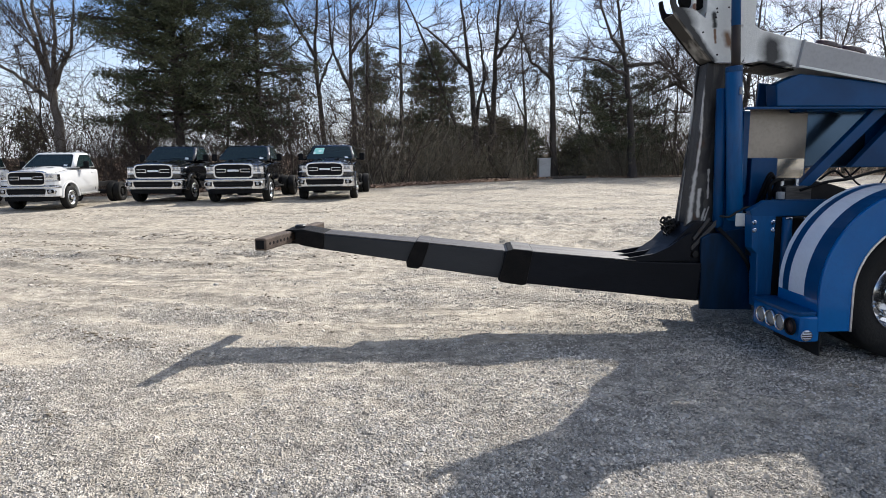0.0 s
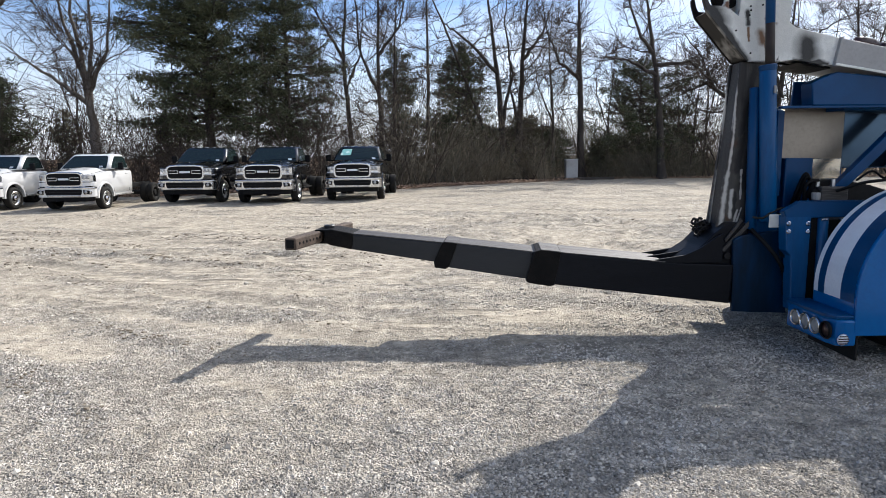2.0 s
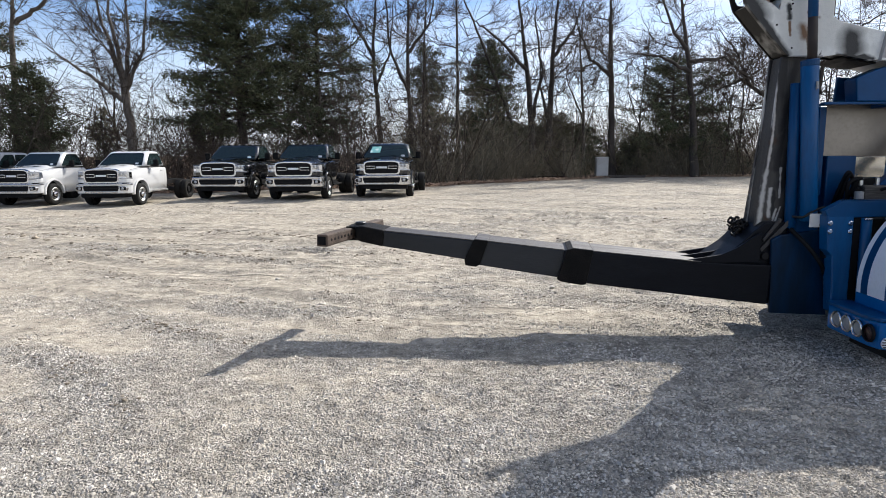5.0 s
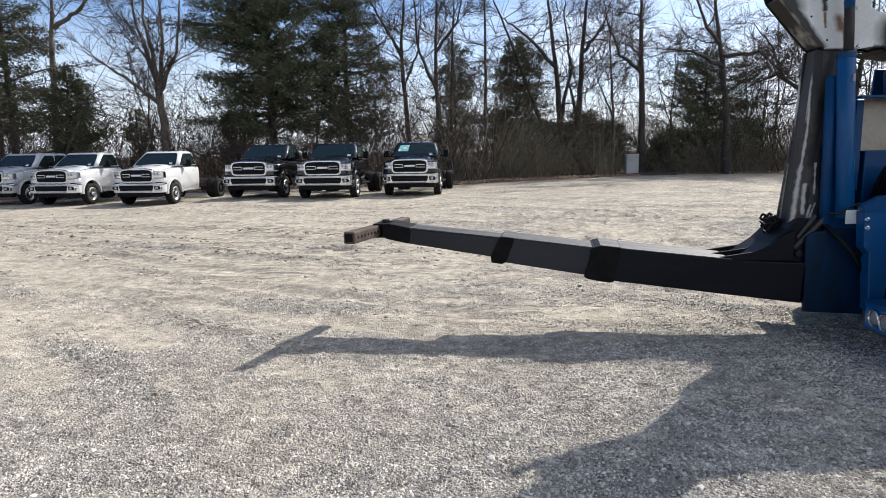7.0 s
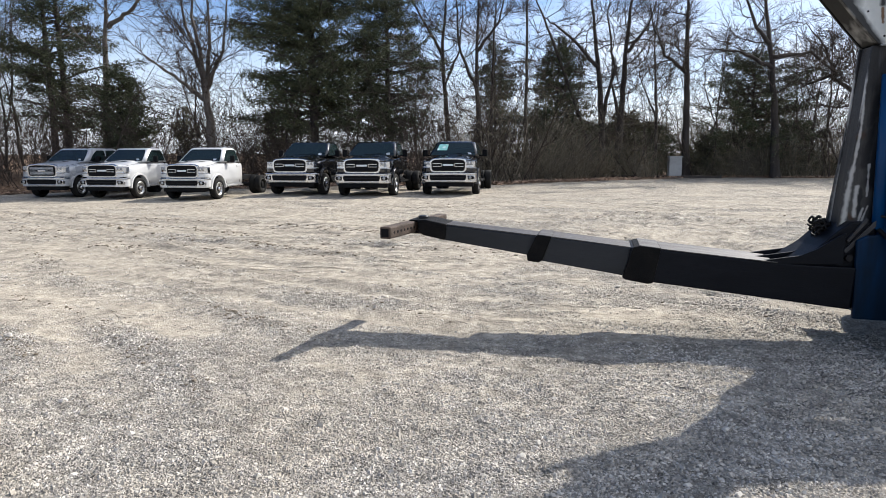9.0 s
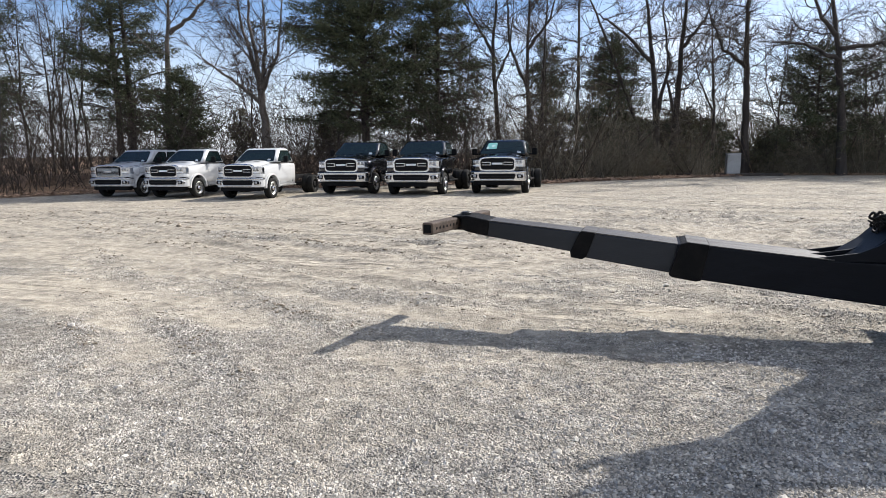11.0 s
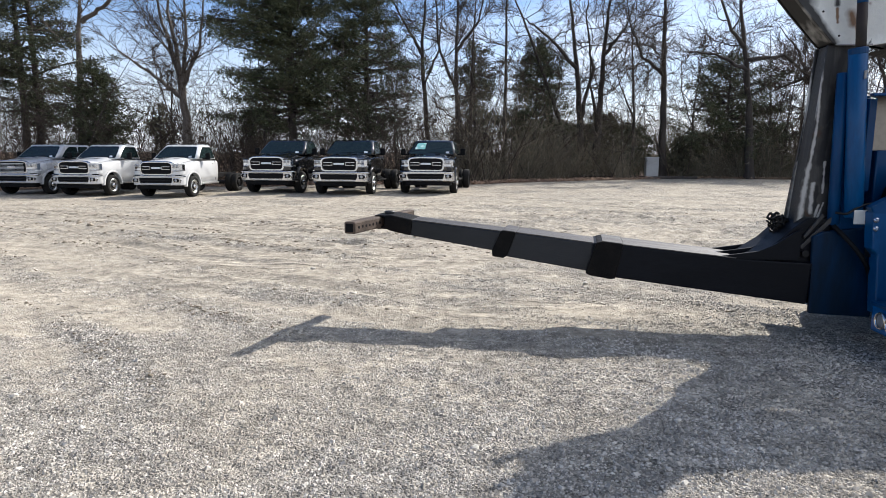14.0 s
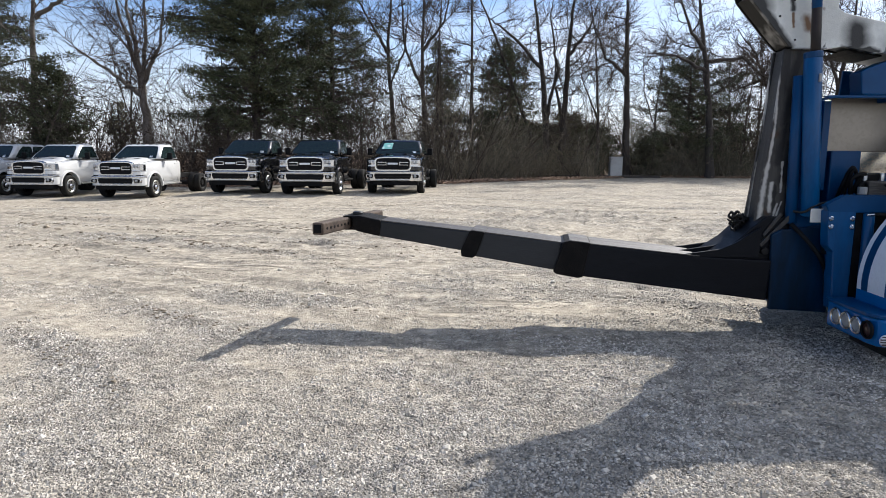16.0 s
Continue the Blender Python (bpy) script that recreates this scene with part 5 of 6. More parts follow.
    part("rod_sleeve", rod((0.318, -0.36, 2.61), (0.28, -0.36, 3.35), 0.037, 16), B, cyl, smooth=True)
    part("gland", rod((0.325, -0.36, 2.24), (0.319, -0.36, 2.292), 0.069, 20), B, cyl)
    part("hose_clamp", box(0.345, 0.362, -0.440, -0.42, 2.06, 2.12, 0.004), M["boom_grey"], cyl)
    part("tie_tube", rod((0.30, -0.28, 0.95), (0.27, -0.28, 2.12), 0.045, 12), B, cyl, smooth=True)

    # --- blue stern frame
    stern = part("stern_frame", prism([(0.30, 0.22), (0.30, 0.98), (0.28, 1.72), (0.30, 2.02), (0.44, 2.02), (0.50, 1.20), (0.60, 0.22)], -0.30, 0.30, "y", 0.015), B, t, "dark blue welded stern frame behind the mast")
    part("stern_cover", prism([(0.15, 0.24), (0.13, 0.86), (0.20, 0.90), (0.60, 0.95), (0.62, 0.22)], -0.34, -0.30, "y", 0.012), M["blue_streaked"], stern)
    part("bracket_plate", box(0.365, 0.47, -0.452, -0.44, 0.975, 1.085, 0.006), M["boom"], stern, "small pale steel plate with bolts")
    repeat("plate_bolt", lathe([(0.008, 0.0), (0.008, 0.006)], 8), M["black"], stern, [Matrix.Translation((0.45, -0.452, z)) @ Matrix.Rotation(radians(90), 4, 'X') for z in (1.065, 0.995)])
    hose([(0.25, -0.40, 1.06), (0.32, -0.43, 1.055), (0.40, -0.42, 1.10), (0.50, -0.40, 1.13), (0.62, -0.45, 1.12)], 0.010, "hose", M["frame"], stern)
    hose([(0.28, -0.33, 0.95), (0.40, -0.46, 0.78), (0.52, -0.44, 0.60), (0.56, -0.40, 0.40)], 0.018, "hose", M["black"], stern)

    # --- upper body: boom cradle, polished panels, braces
    cradle = part("boom_cradle", prism([(0.779, 1.975), (0.757, 2.155), (0.80, 2.178), (0.966, 2.245), (1.40, 2.20), (3.3, 1.99), (3.3, 1.95)], -0.25, -0.08, "y", 0.012), B, t, "dark blue boom cradle")
    # hidden plates added to stop sun leaking into the truck's shadow
    part("cradle_light_stop", prism([(1.15, 1.94), (1.15, 2.20), (3.3, 1.99), (3.3, 1.93)], -0.08, 0.22, "y", 0.008), B, cradle)
    part("far_light_stop", prism([(0.86, 1.94), (0.88, 2.22), (1.30, 2.20), (1.30, 1.94)], 0.223, 0.25, "y", 0.004), B, cradle)
    wallp = part("side_panel", prism([(0.50, 1.04), (0.50, 1.99), (3.6, 1.99), (3.6, 1.44), (1.345, 1.44), (1.345, 1.04)], 0.18, 0.22, "y", 0.003), B, t, "blue body side with polished metal panels")
    part("polished_panel", box(0.765, 1.325, 0.165, 0.18, 1.53, 1.982, 0.003), M["polished"], wallp, "polished metal sheet")
    part("polished_panel", box(1.04, 1.325, 0.166, 0.18, 1.345, 1.528, 0.003), M["polished_reflection"], wallp, "polished metal sheet with reflected bright ground in its colour")
    part("polished_panel", box(1.328, 1.90, 0.17, 0.18, 1.45, 1.98, 0.003), M["blue_sheen"], wallp)
    part("top_rail", box(0.525, 3.6, -0.24, -0.18, 1.952, 1.974, 0.005), B, wallp)
    part("inner_machinery", prism([(1.00, 1.04), (1.00, 1.33), (1.16, 1.345), (1.30, 1.335), (1.52, 1.29), (1.70, 1.235), (3.4, 1.225), (3.4, 1.04)], 0.02, 0.17, "y", 0.012), M["frame"], wallp, "dark machinery behind the deck rail")
    part("post", box(0.66, 0.72, 0.06, 0.16, 1.2, 1.96, 0.006), B, wallp)
    part("control_box", box(0.75, 1.00, 0.05, 0.16, 1.04, 1.538, 0.012), B, wallp, "blue control box")
    part("brace", prism([(1.02, 1.24), (1.14, 1.24), (1.86, 1.96), (1.72, 1.96)], -0.16, -0.08, "y", 0.008), B, wallp)
    part("inner_brace", prism([(1.62, 1.445), (2.6, 1.445), (2.6, 1.96), (2.1, 1.96)], -0.04, 0.04, "y", 0.008), B, wallp)
    for x in (0.925, 1.06):
        part("valve_knob", rod((x, -0.16, 1.28), (x, -0.16, 1.355), 0.016, 10), M["satin"], wallp)
    part("valve_block", box(0.90, 1.135, -0.26, -0.12, 1.04, 1.293, 0.01), M["arm_top"], wallp)
    hose([(1.00, -0.30, 1.26), (1.18, -0.36, 1.33), (1.40, -0.36, 1.36), (1.62, -0.32, 1.41), (1.80, -0.30, 1.44)], 0.013, "hose", M["black"], wallp)
    hose([(1.46, -0.20, 1.44), (1.60, -0.20, 1.30), (1.76, -0.20, 1.27), (1.86, -0.20, 1.42)], 0.008, "hose", M["black"], wallp)
    hose([(1.30, -0.10, 1.34), (1.42, -0.12, 1.42), (1.55, -0.10, 1.36), (1.66, -0.12, 1.45)], 0.010, "hose", M["black"], wallp)

    for k in range(5):
        y = -0.02 - 0.04 * k
        hose([(0.78 + 0.02 * k, y, 1.10), (0.80 + 0.05 * (k * 7 % 3), y - 0.05, 1.26 + 0.04 * (k * 3 % 4)), (0.88 + 0.03 * (k % 2), y - 0.03, 1.40 - 0.05 * (k * 2 % 5)), (0.95, y, 1.28), (0.97 + 0.01 * k, y, 1.10)], 0.016, "hose", M["black"], wallp)
    part("valve_fitting", rod((0.83, -0.30, 1.19), (0.83, -0.30, 1.25), 0.035, 12), M["boom_grey"], wallp)

    # --- deck and side lockers
    deck = part("deck", prism([(0.42, 1.12), (0.56, 1.198), (3.6, 1.198), (3.6, 1.10), (0.45, 1.06)], -0.56, -0.48, "y", 0.010), B, t, "blue deck and side rail of the tow body")
    part("deck_plate", box(0.74, 3.6, -0.48, 1.15, 0.98, 1.04, 0.01), M["frame"], deck)
    part("deck_trim", prism([(0.418, 1.124), (0.558, 1.204), (3.6, 1.204), (3.6, 1.196), (0.562, 1.196), (0.424, 1.116)], -0.566, -0.556, "y", 0.002), B, deck)
    tail = part("tail_locker", prism([(0.44, 1.08), (0.65, 1.08), (0.65, 0.30), (0.53, 0.30), (0.50, 0.76), (0.46, 0.80)], -0.56, -0.44, "y", 0.01), M["blue_cyl"], t, "blue rear locker with bright latches")
    # black block fills the gap before the fender, recess shade as colour
    part("recess_fill", box(0.66, 0.76, -0.54, -0.44, 0.30, 1.08, 0.008), M["black"], tail)
    for x, z in ((0.465, 1.02), (0.468, 0.955), (0.622, 1.02), (0.624, 0.955)):
        part("latch_bolt", lathe([(0.020, 0.0), (0.020, 0.008), (0.012, 0.014), (0.0, 0.014)], 10, Matrix.Translation((x, -0.56, z)) @ Matrix.Rotation(radians(90), 4, 'X')), M["chrome"], tail)
    for x in (0.71, 0.86):
        part("grab_handle", box(x, x + 0.055, -0.60, -0.58, 1.045, 1.06, 0.004), M["chrome"], tail)
    part("filler_pipe", rod((0.76, -0.55, 0.35), (0.75, -0.55, 1.06), 0.04, 14), M["blue_cyl"], tail, smooth=True)
    part("far_locker", box(1.2, 3.5, 0.55, 1.15, 0.40, 1.10, 0.012), B, t)

    # --- fender: arched over the wheels, banded top face
    cx, cz, R = 1.40, 0.56, 0.775

    def arc(r, a0, a1, n):
        return [(cx + r * math.cos(radians(a0 + (a1 - a0) * i / n)), cz + r * math.sin(radians(a0 + (a1 - a0) * i / n))) for i in range(n + 1)]

    shell = [(cx - R, 0.36)] + arc(R, 180, 0, 30) + [(cx + R, 0.36), (cx + R - 0.03, 0.36)] + arc(R - 0.03, 0, 180, 30) + [(cx - R + 0.03, 0.36)]
    fender = part("fender", prism(shell, -1.19, -0.70, "y"), BL, t, "bright blue round fender with white band and pale piping", smooth=False)
    lip = [(cx - R, 0.27)] + arc(R, 180, 0, 30) + [(cx + R, 0.27), (cx + 0.53, 0.27)] + arc(0.525, 0, 180, 30) + [(cx - 0.52, 0.27)]
    part("fender_side", prism(lip, -1.215, -1.19, "y", 0.006), BL, fender)
    part("opening_bead", prism([(cx - 0.53, 0.27)] + arc(0.533, 180, 0, 30) + arc(0.518, 0, 180, 30) + [(cx - 0.515, 0.27)], -1.222, -1.214, "y"), M["satin"], fender)

    def band(y0, y1, mat, nm, lab=""):
        part(nm, prism(arc(R + 0.004, 184, 0, 40) + arc(R - 0.004, 0, 184, 40), y0, y1, "y"), mat, fender, lab)

    band(-1.03, -0.835, M["stripe"], "white_band", "wide white painted band")
    band(-0.755, -0.705, M["stripe"], "white_piping", "narrow white edge line")
    band(-0.835, -0.755, M["blue"], "dark_band")
    band(-1.185, -1.03, M["blue"], "dark_band")
    # --- stern bumper with lamps
    bar = part("rear_bumper", prism([(0.475, -0.60), (0.48, -1.10), (0.50, -1.19), (0.55, -1.215), (0.65, -1.21), (0.65, -0.60)], 0.19, 0.39, "z", 0.02), BL, t, "blue bumper end with round chrome-ringed lamps")
    part("bumper_step", prism([(0.45, -0.62), (0.46, -1.12), (0.50, -1.20), (0.65, -1.20), (0.65, -0.62)], 0.39, 0.42, "z", 0.008), M["blue"], bar)
    face = Matrix.Rotation(radians(-90), 4, 'Y')
    for k in range(4):
        y = -0.75 - 0.128 * k
        mm = Matrix.Translation((0.473, y, 0.298)) @ face
        ring = part("tail_lamp", lathe([(0.050, 0.0), (0.066, 0.0), (0.066, 0.012), (0.058, 0.022), (0.050, 0.014)], 24, mm, closed=True), M["chrome"] if k < 3 else M["black"], bar, smooth=True)
        part("lens", lathe([(0.050, 0.004), (0.045, 0.010), (0.0, 0.014)], 20, mm), M["boom_grey"] if k < 3 else M["red"], ring, smooth=True)
    mm = Matrix.Translation((0.545, -1.215, 0.245)) @ Matrix.Rotation(radians(90), 4, 'X')
    mk = part("marker_lamp", lathe([(0.0, 0.012), (0.035, 0.010), (0.043, 0.0)], 20, mm), M["stripe"], bar, smooth=True)
    for k in range(4):
        z = -0.027 + 0.018 * k
        h = math.sqrt(max(0.0, 0.039 ** 2 - z * z))
        part("lamp_stripe", box(0.545 - h, 0.545 + h, -1.231, -1.224, 0.245 + z - 0.004, 0.245 + z + 0.004), M["red"], mk)
    part("mud_flap", box(0.655, 0.67, -1.20, -0.62, 0.08, 0.36, 0.004), M["rubber"], t)

    # --- wheels, axle, frame
    for y in (-0.98, -0.66, 0.66, 0.98):
        s = -1 if y < 0 else 1
        w = part("wheel", lathe([(0.14, -0.13), (0.14, 0.13)], 20), M["frame"], t, m=Matrix.Translation((cx, y, 0.50)) @ Matrix.Rotation(radians(-90 * s), 4, 'X'))
        part("tyre", lathe([(0.29, -0.13), (0.40, -0.15), (0.475, -0.14), (0.498, -0.11), (0.50, 0), (0.498, 0.11), (0.475, 0.14), (0.40, 0.15), (0.29, 0.13), (0.28, 0)], 44, closed=True), M["rubber"], w, smooth=True)
        rm = part("rim", lathe([(0.30, 0.135), (0.31, 0.12), (0.295, 0.10), (0.27, 0.02), (0.24, -0.02), (0.16, -0.03), (0.15, 0.06), (0.10, 0.09), (0.0, 0.10)], 36, caps=False), M["chrome"], w, smooth=True)
        repeat("wheel_nut", lathe([(0.0, 0.03), (0.014, 0.028), (0.016, 0.0)], 8), M["chrome"], rm,
               [Matrix.Translation((0.195 * math.cos(a), 0.195 * math.sin(a), -0.022)) for a in (2 * math.pi * k / 10 for k in range(10))])
    part("axle", rod((cx, -0.95, 0.50), (cx, 0.95, 0.50), 0.10, 14), M["frame"], t)
    for y in (-0.43, 0.43):
        part("chassis_rail", box(0.50, 4.2, y - 0.05, y + 0.05, 0.72, 1.02, 0.01), M["frame"], t)
    part("locker_body", box(2.25, 4.2, -1.18, -0.55, 0.45, 1.22, 0.02), B, t)
    # unseen cab, there to keep sky light off the ground beside the truck
    part("cab", prism([(4.35, 0.55), (4.35, 2.55), (4.55, 2.70), (6.10, 2.70), (6.55, 1.70), (7.60, 1.55), (7.70, 0.55)], -1.15, 1.15, "y", 0.08), BL, t, "bright blue truck cab out of view, added to block sky light")
    return t


build_tow_truck()


# ---- trees ----
def wander(p, d, length, steps, bend, rng, lift=0.0):
    """A crooked path from p along d."""
    path = [p.copy()]
    d = d.normalized()
    for _ in range(steps):
        d = (d + Vector((rng.uniform(-1, 1), rng.uniform(-1, 1), rng.uniform(-1, 1) + lift)) * bend).normalized()
        p = p + d * (length / steps)
        path.append(p.copy())
    return path


def taper(r0, r1, n, power=0.8):
    return [r0 + (r1 - r0) * (i / max(1, n - 1)) ** power for i in range(n)]


def bare_tree(x, y, r, stems, label, seed, limbs=11, height=16.0, mat="bark", spread=1.0, first=0.3, name="tree"):
    """stems: lists of (x, z) points, from the foot up; each grows limbs, branches and twigs."""
    rng = random.Random(seed)
    t = thing(name, pose(x, y, 0), label, "tree", "bare trees along the lot")
    v, f = [], []
    bv, bf = [], []
    limbs_made = []
    for s, stem in enumerate(stems):
        pts = [Vector((px - x, rng.uniform(-0.15, 0.15) if i else 0.0, pz)) for i, (px, pz) in enumerate(stem)]
        pts[0].z = -0.15 if s == 0 else pts[0].z
        # smooth the stem
        path = []
        for i in range(len(pts) - 1):
            for k in range(6):
                q = pts[i].lerp(pts[i + 1], k / 6)
                path.append(q + Vector((rng.uniform(-1, 1), rng.uniform(-1, 1), rng.uniform(-1, 1) if s else 0)) * (0.035 if s == 0 else 0.055))
        path.append(pts[-1])
        r0 = r if s == 0 else r * 0.50
        rad = taper(r0, 0.010, len(path), 0.85)
        if s == 0:
            rad[0] *= 1.35
        if s == 0:
            tube(v, f, path, rad, 9)
        else:
            one = ([], [])
            tube(one[0], one[1], path, rad, 9)
            limbs_made.append(one)
        total = len(path)
        count = limbs if s == 0 else max(4, limbs * 2 // 3)
        for k in range(count):
            u = first + (0.97 - first) * (k + rng.random()) / count if s == 0 else 0.2 + 0.75 * (k + rng.random()) / count
            i = min(total - 2, int(u * (total - 1)))
            a = rng.uniform(0, 2 * math.pi)
            d = Vector((math.cos(a), 0.8 * math.sin(a), rng.uniform(-0.05, 0.75)))
            ln = spread * rng.uniform(1.6, 4.2) * (1.15 - 0.5 * u)
            lp = wander(path[i], d, ln, 9, 0.34, rng, 0.12)
            lr = min(rad[i] * 0.45, 0.010 + 0.012 * ln)
            one = ([], [])
            tube(one[0], one[1], lp, taper(lr, 0.012, len(lp)), 6)
            limbs_made.append(one)
            for b in range(int(5 + ln * 3.6)):
                j = rng.randint(2, len(lp) - 1)
                d2 = (lp[j] - lp[j - 1]).normalized() + Vector((rng.uniform(-1, 1), rng.uniform(-1, 1), rng.uniform(-0.5, 0.9))) * 0.9
                bl = ln * rng.uniform(0.25, 0.55)
                bp = wander(lp[j], d2, bl, 4, 0.40, rng, 0.05)
                tube(bv, bf, bp, taper(0.014, 0.006, len(bp)), 3)
                for w in range(5):
                    q = rng.randint(1, len(bp) - 1)
                    d3 = (bp[q] - bp[q - 1]).normalized() + Vector((rng.uniform(-1, 1), rng.uniform(-1, 1), rng.uniform(-0.6, 0.8))) * 0.9
                    wp = wander(bp[q], d3, rng.uniform(0.3, 0.9), 2, 0.3, rng)
                    tube(bv, bf, wp, taper(0.0085, 0.004, len(wp)), 3)
    trunk = part("trunk", (v, f), M[mat], t, smooth=True)
    for one in limbs_made:
        part("limb", one, M[mat], trunk, smooth=True)
    tagged(part("branchwork", (bv, bf), M["twig"], t), kind="stuff")
    return t


def cedar(x, y, r, height, width, label, seed, base=1.2, dense=1.0, lean=0.0, mat="cedar", top=0.12, name="tree", trunks=1):
    """An evergreen: trunk, whorls of limbs and sprays of fine foliage in clumps."""
    rng = random.Random(seed)
    t = thing(name, pose(x, y, 0), label, "evergreen tree", "evergreen trees along the lot")
    v, f = [], []
    lv, lf = [], []
    for s in range(trunks):
        off = Vector((0.55 * s, 0.3 * s, 0))
        path = [off + Vector((lean * i / 12 + rng.uniform(-0.05, 0.05), rng.uniform(-0.05, 0.05), -0.1 + height * i / 12)) for i in range(13)]
        rad = taper(r, 0.03, 13)
        rad[0] *= 1.2
        tube(v, f, path, rad, 9)
        n = int(height * 19 * dense / trunks)
        for k in range(n):
            u = (k + rng.random()) / n
            z = base + (height - base) * u
            q = z / height * 12
            p = path[min(11, int(q))].lerp(path[min(12, int(q) + 1)], q - int(q))
            # boughs in loose layers, long and short by turns, with gaps between
            a = rng.uniform(0, 2 * math.pi)
            gap = noise.noise((math.cos(a) * 1.1 + x, math.sin(a) * 1.1 + seed, z * 0.75))
            if gap < -0.32 or (z > 13.5 and k % 2):
                continue
            shape = min(1.0, 0.5 + 2.2 * u) * (1 - u) ** 0.5 + top
            ln = max(0.3, width * shape * rng.uniform(0.5, 1.12) * (1 + 0.75 * gap))
            d = Vector((math.cos(a), math.sin(a), rng.uniform(-0.12, 0.42)))
            lp = wander(p, d, ln, 6, 0.15, rng, 0.04)
            tube(v, f, lp, taper(0.014 + 0.013 * ln, 0.006, len(lp)), 5)
            # flat drooping sprays out along the bough
            m = max(4, int(ln * 12))
            side = Vector((-d.y, d.x, 0))
            for b in range(m):
                w = 0.22 + 0.80 * (b + rng.random()) / m
                i = min(5, int(min(w, 0.999) * 6))
                reach = 0.55 * min(1.0, 0.4 + ln * 0.3) * (1.2 - 0.6 * w)
                c = lp[i].lerp(lp[i + 1], w * 6 - i) + side * rng.uniform(-1, 1) * reach + Vector((0, 0, rng.uniform(-0.24, 0.12)))
                blades(lv, lf, c, Vector((d.x, d.y, d.z - 0.30)), rng.uniform(0.11, 0.20), 10, rng, 0.85, 0.09, 0.20)
    part("trunk", (v, f), M["bark"], t, smooth=True)
    tagged(part("crown", (lv, lf), M[mat], t), kind="stuff")
    return t


TALL = "tall bare deciduous tree with grey-brown trunk"
THIN = "slender bare tree at the edge of the lot"
bare_tree(-18.4, 31, 0.30, [[(-18.4, 0), (-18.5, 3.2), (-18.7, 5.2), (-19.6, 8.0), (-20.2, 12)], [(-18.6, 4.4), (-18.2, 7.5), (-18.3, 12)], [(-18.6, 4.8), (-17.6, 6.8), (-16.9, 11)], [(-18.55, 4.2), (-20.5, 5.6), (-22.6, 7.0)], [(-18.6, 4.9), (-19.2, 8.5), (-19.0, 13)]],
          "large bare tree with pale forking trunk behind the pickups", 11, 9, mat="bark_pale", first=0.35)
bare_tree(-7.2, 39, 0.22, [[(-7.1, 0), (-7.2, 2.4), (-7.6, 7.5), (-7.3, 11), (-7.0, 15)], [(-7.6, 7.4), (-8.6, 9.2), (-9.6, 11), (-10.4, 14)], [(-7.4, 5.6), (-6.6, 7.6), (-6.2, 11.0)]], TALL, 12)
bare_tree(-5.3, 39, 0.24, [[(-5.1, 0), (-5.3, 2.2), (-5.5, 6.0), (-5.4, 10.6), (-5.5, 16)], [(-5.5, 5.4), (-6.5, 7.5), (-6.8, 11), (-6.7, 14)], [(-5.45, 7.5), (-4.2, 9.2), (-3.4, 12)]], TALL, 13)
bare_tree(-4.6, 40.5, 0.15, [[(-4.8, 0), (-4.7, 5), (-4.6, 9), (-4.3, 14)]], THIN, 14, 9)
bare_tree(-2.6, 40, 0.16, [[(-2.6, 0), (-2.55, 5), (-2.55, 10.8), (-2.4, 15)]], THIN, 15, 9)
bare_tree(1.8, 41, 0.17, [[(1.9, 0), (0.6, 4.0), (-1.0, 8.2), (-2.2, 11), (-3.4, 14)]], "leaning bare tree at the edge of the lot", 16, 9)
bare_tree(2.2, 41, 0.27, [[(2.2, 0), (2.0, 4.0), (1.7, 7.0), (1.2, 11), (0.8, 16)], [(1.8, 6.5), (0.2, 8.4), (-1.2, 9.4), (-2.2, 10.2)], [(2.05, 3.4), (2.7, 6.5), (2.2, 9.5), (2.4, 12)]], TALL, 17)
bare_tree(3.1, 41.3, 0.27, [[(3.0, 0), (3.2, 4.0), (3.4, 8.0), (3.6, 11), (3.9, 16)], [(3.2, 3.2), (2.6, 5.6), (2.5, 8.0)], [(3.4, 7.5), (4.6, 9.0), (5.4, 11.5)]], TALL, 18)
bare_tree(5.5, 42, 0.13, [[(5.5, 0), (5.4, 4), (5.1, 8), (5.3, 12)], [(5.4, 3.6), (4.4, 5.8), (4.0, 8.5)]], THIN, 19, 10)
bare_tree(7.1, 41, 0.27, [[(7.1, 0), (7.0, 4), (6.85, 8), (6.75, 11), (6.7, 17)], [(6.9, 6.2), (5.6, 7.2), (4.9, 8.8), (4.2, 12)]], TALL, 20, 12)
bare_tree(11.8, 40, 0.28, [[(11.9, 0), (11.6, 3.5), (11.2, 7.2), (10.6, 10.6), (10.2, 16)], [(11.15, 7.5), (10.2, 8.6), (9.5, 10.7), (9.0, 14)], [(11.3, 6.2), (9.6, 7.2), (7.4, 7.4)], [(11.2, 6.8), (13.2, 7.0), (14.8, 5.8), (15.6, 5.0)]], TALL, 21, 12)
bare_tree(16.8, 42, 0.26, [[(17.2, 0), (17.0, 3.0), (16.6, 4.8), (15.0, 5.9), (13.8, 5.4), (13.0, 5.0)], [(17.1, 2.5), (17.4, 6.6), (17.3, 10.6), (17.0, 15)], [(15.4, 5.8), (14.8, 7.4), (13.4, 9.2)]], "gnarled bare tree with an arching limb", 22, 10)
bare_tree(20.2, 42, 0.24, [[(19.6, 0), (19.7, 5), (20.2, 9), (20.6, 14)], [(19.8, 5), (18.8, 8), (18.3, 12)], [(20.0, 7), (22.0, 9), (23.6, 10)]], TALL, 23, 13)
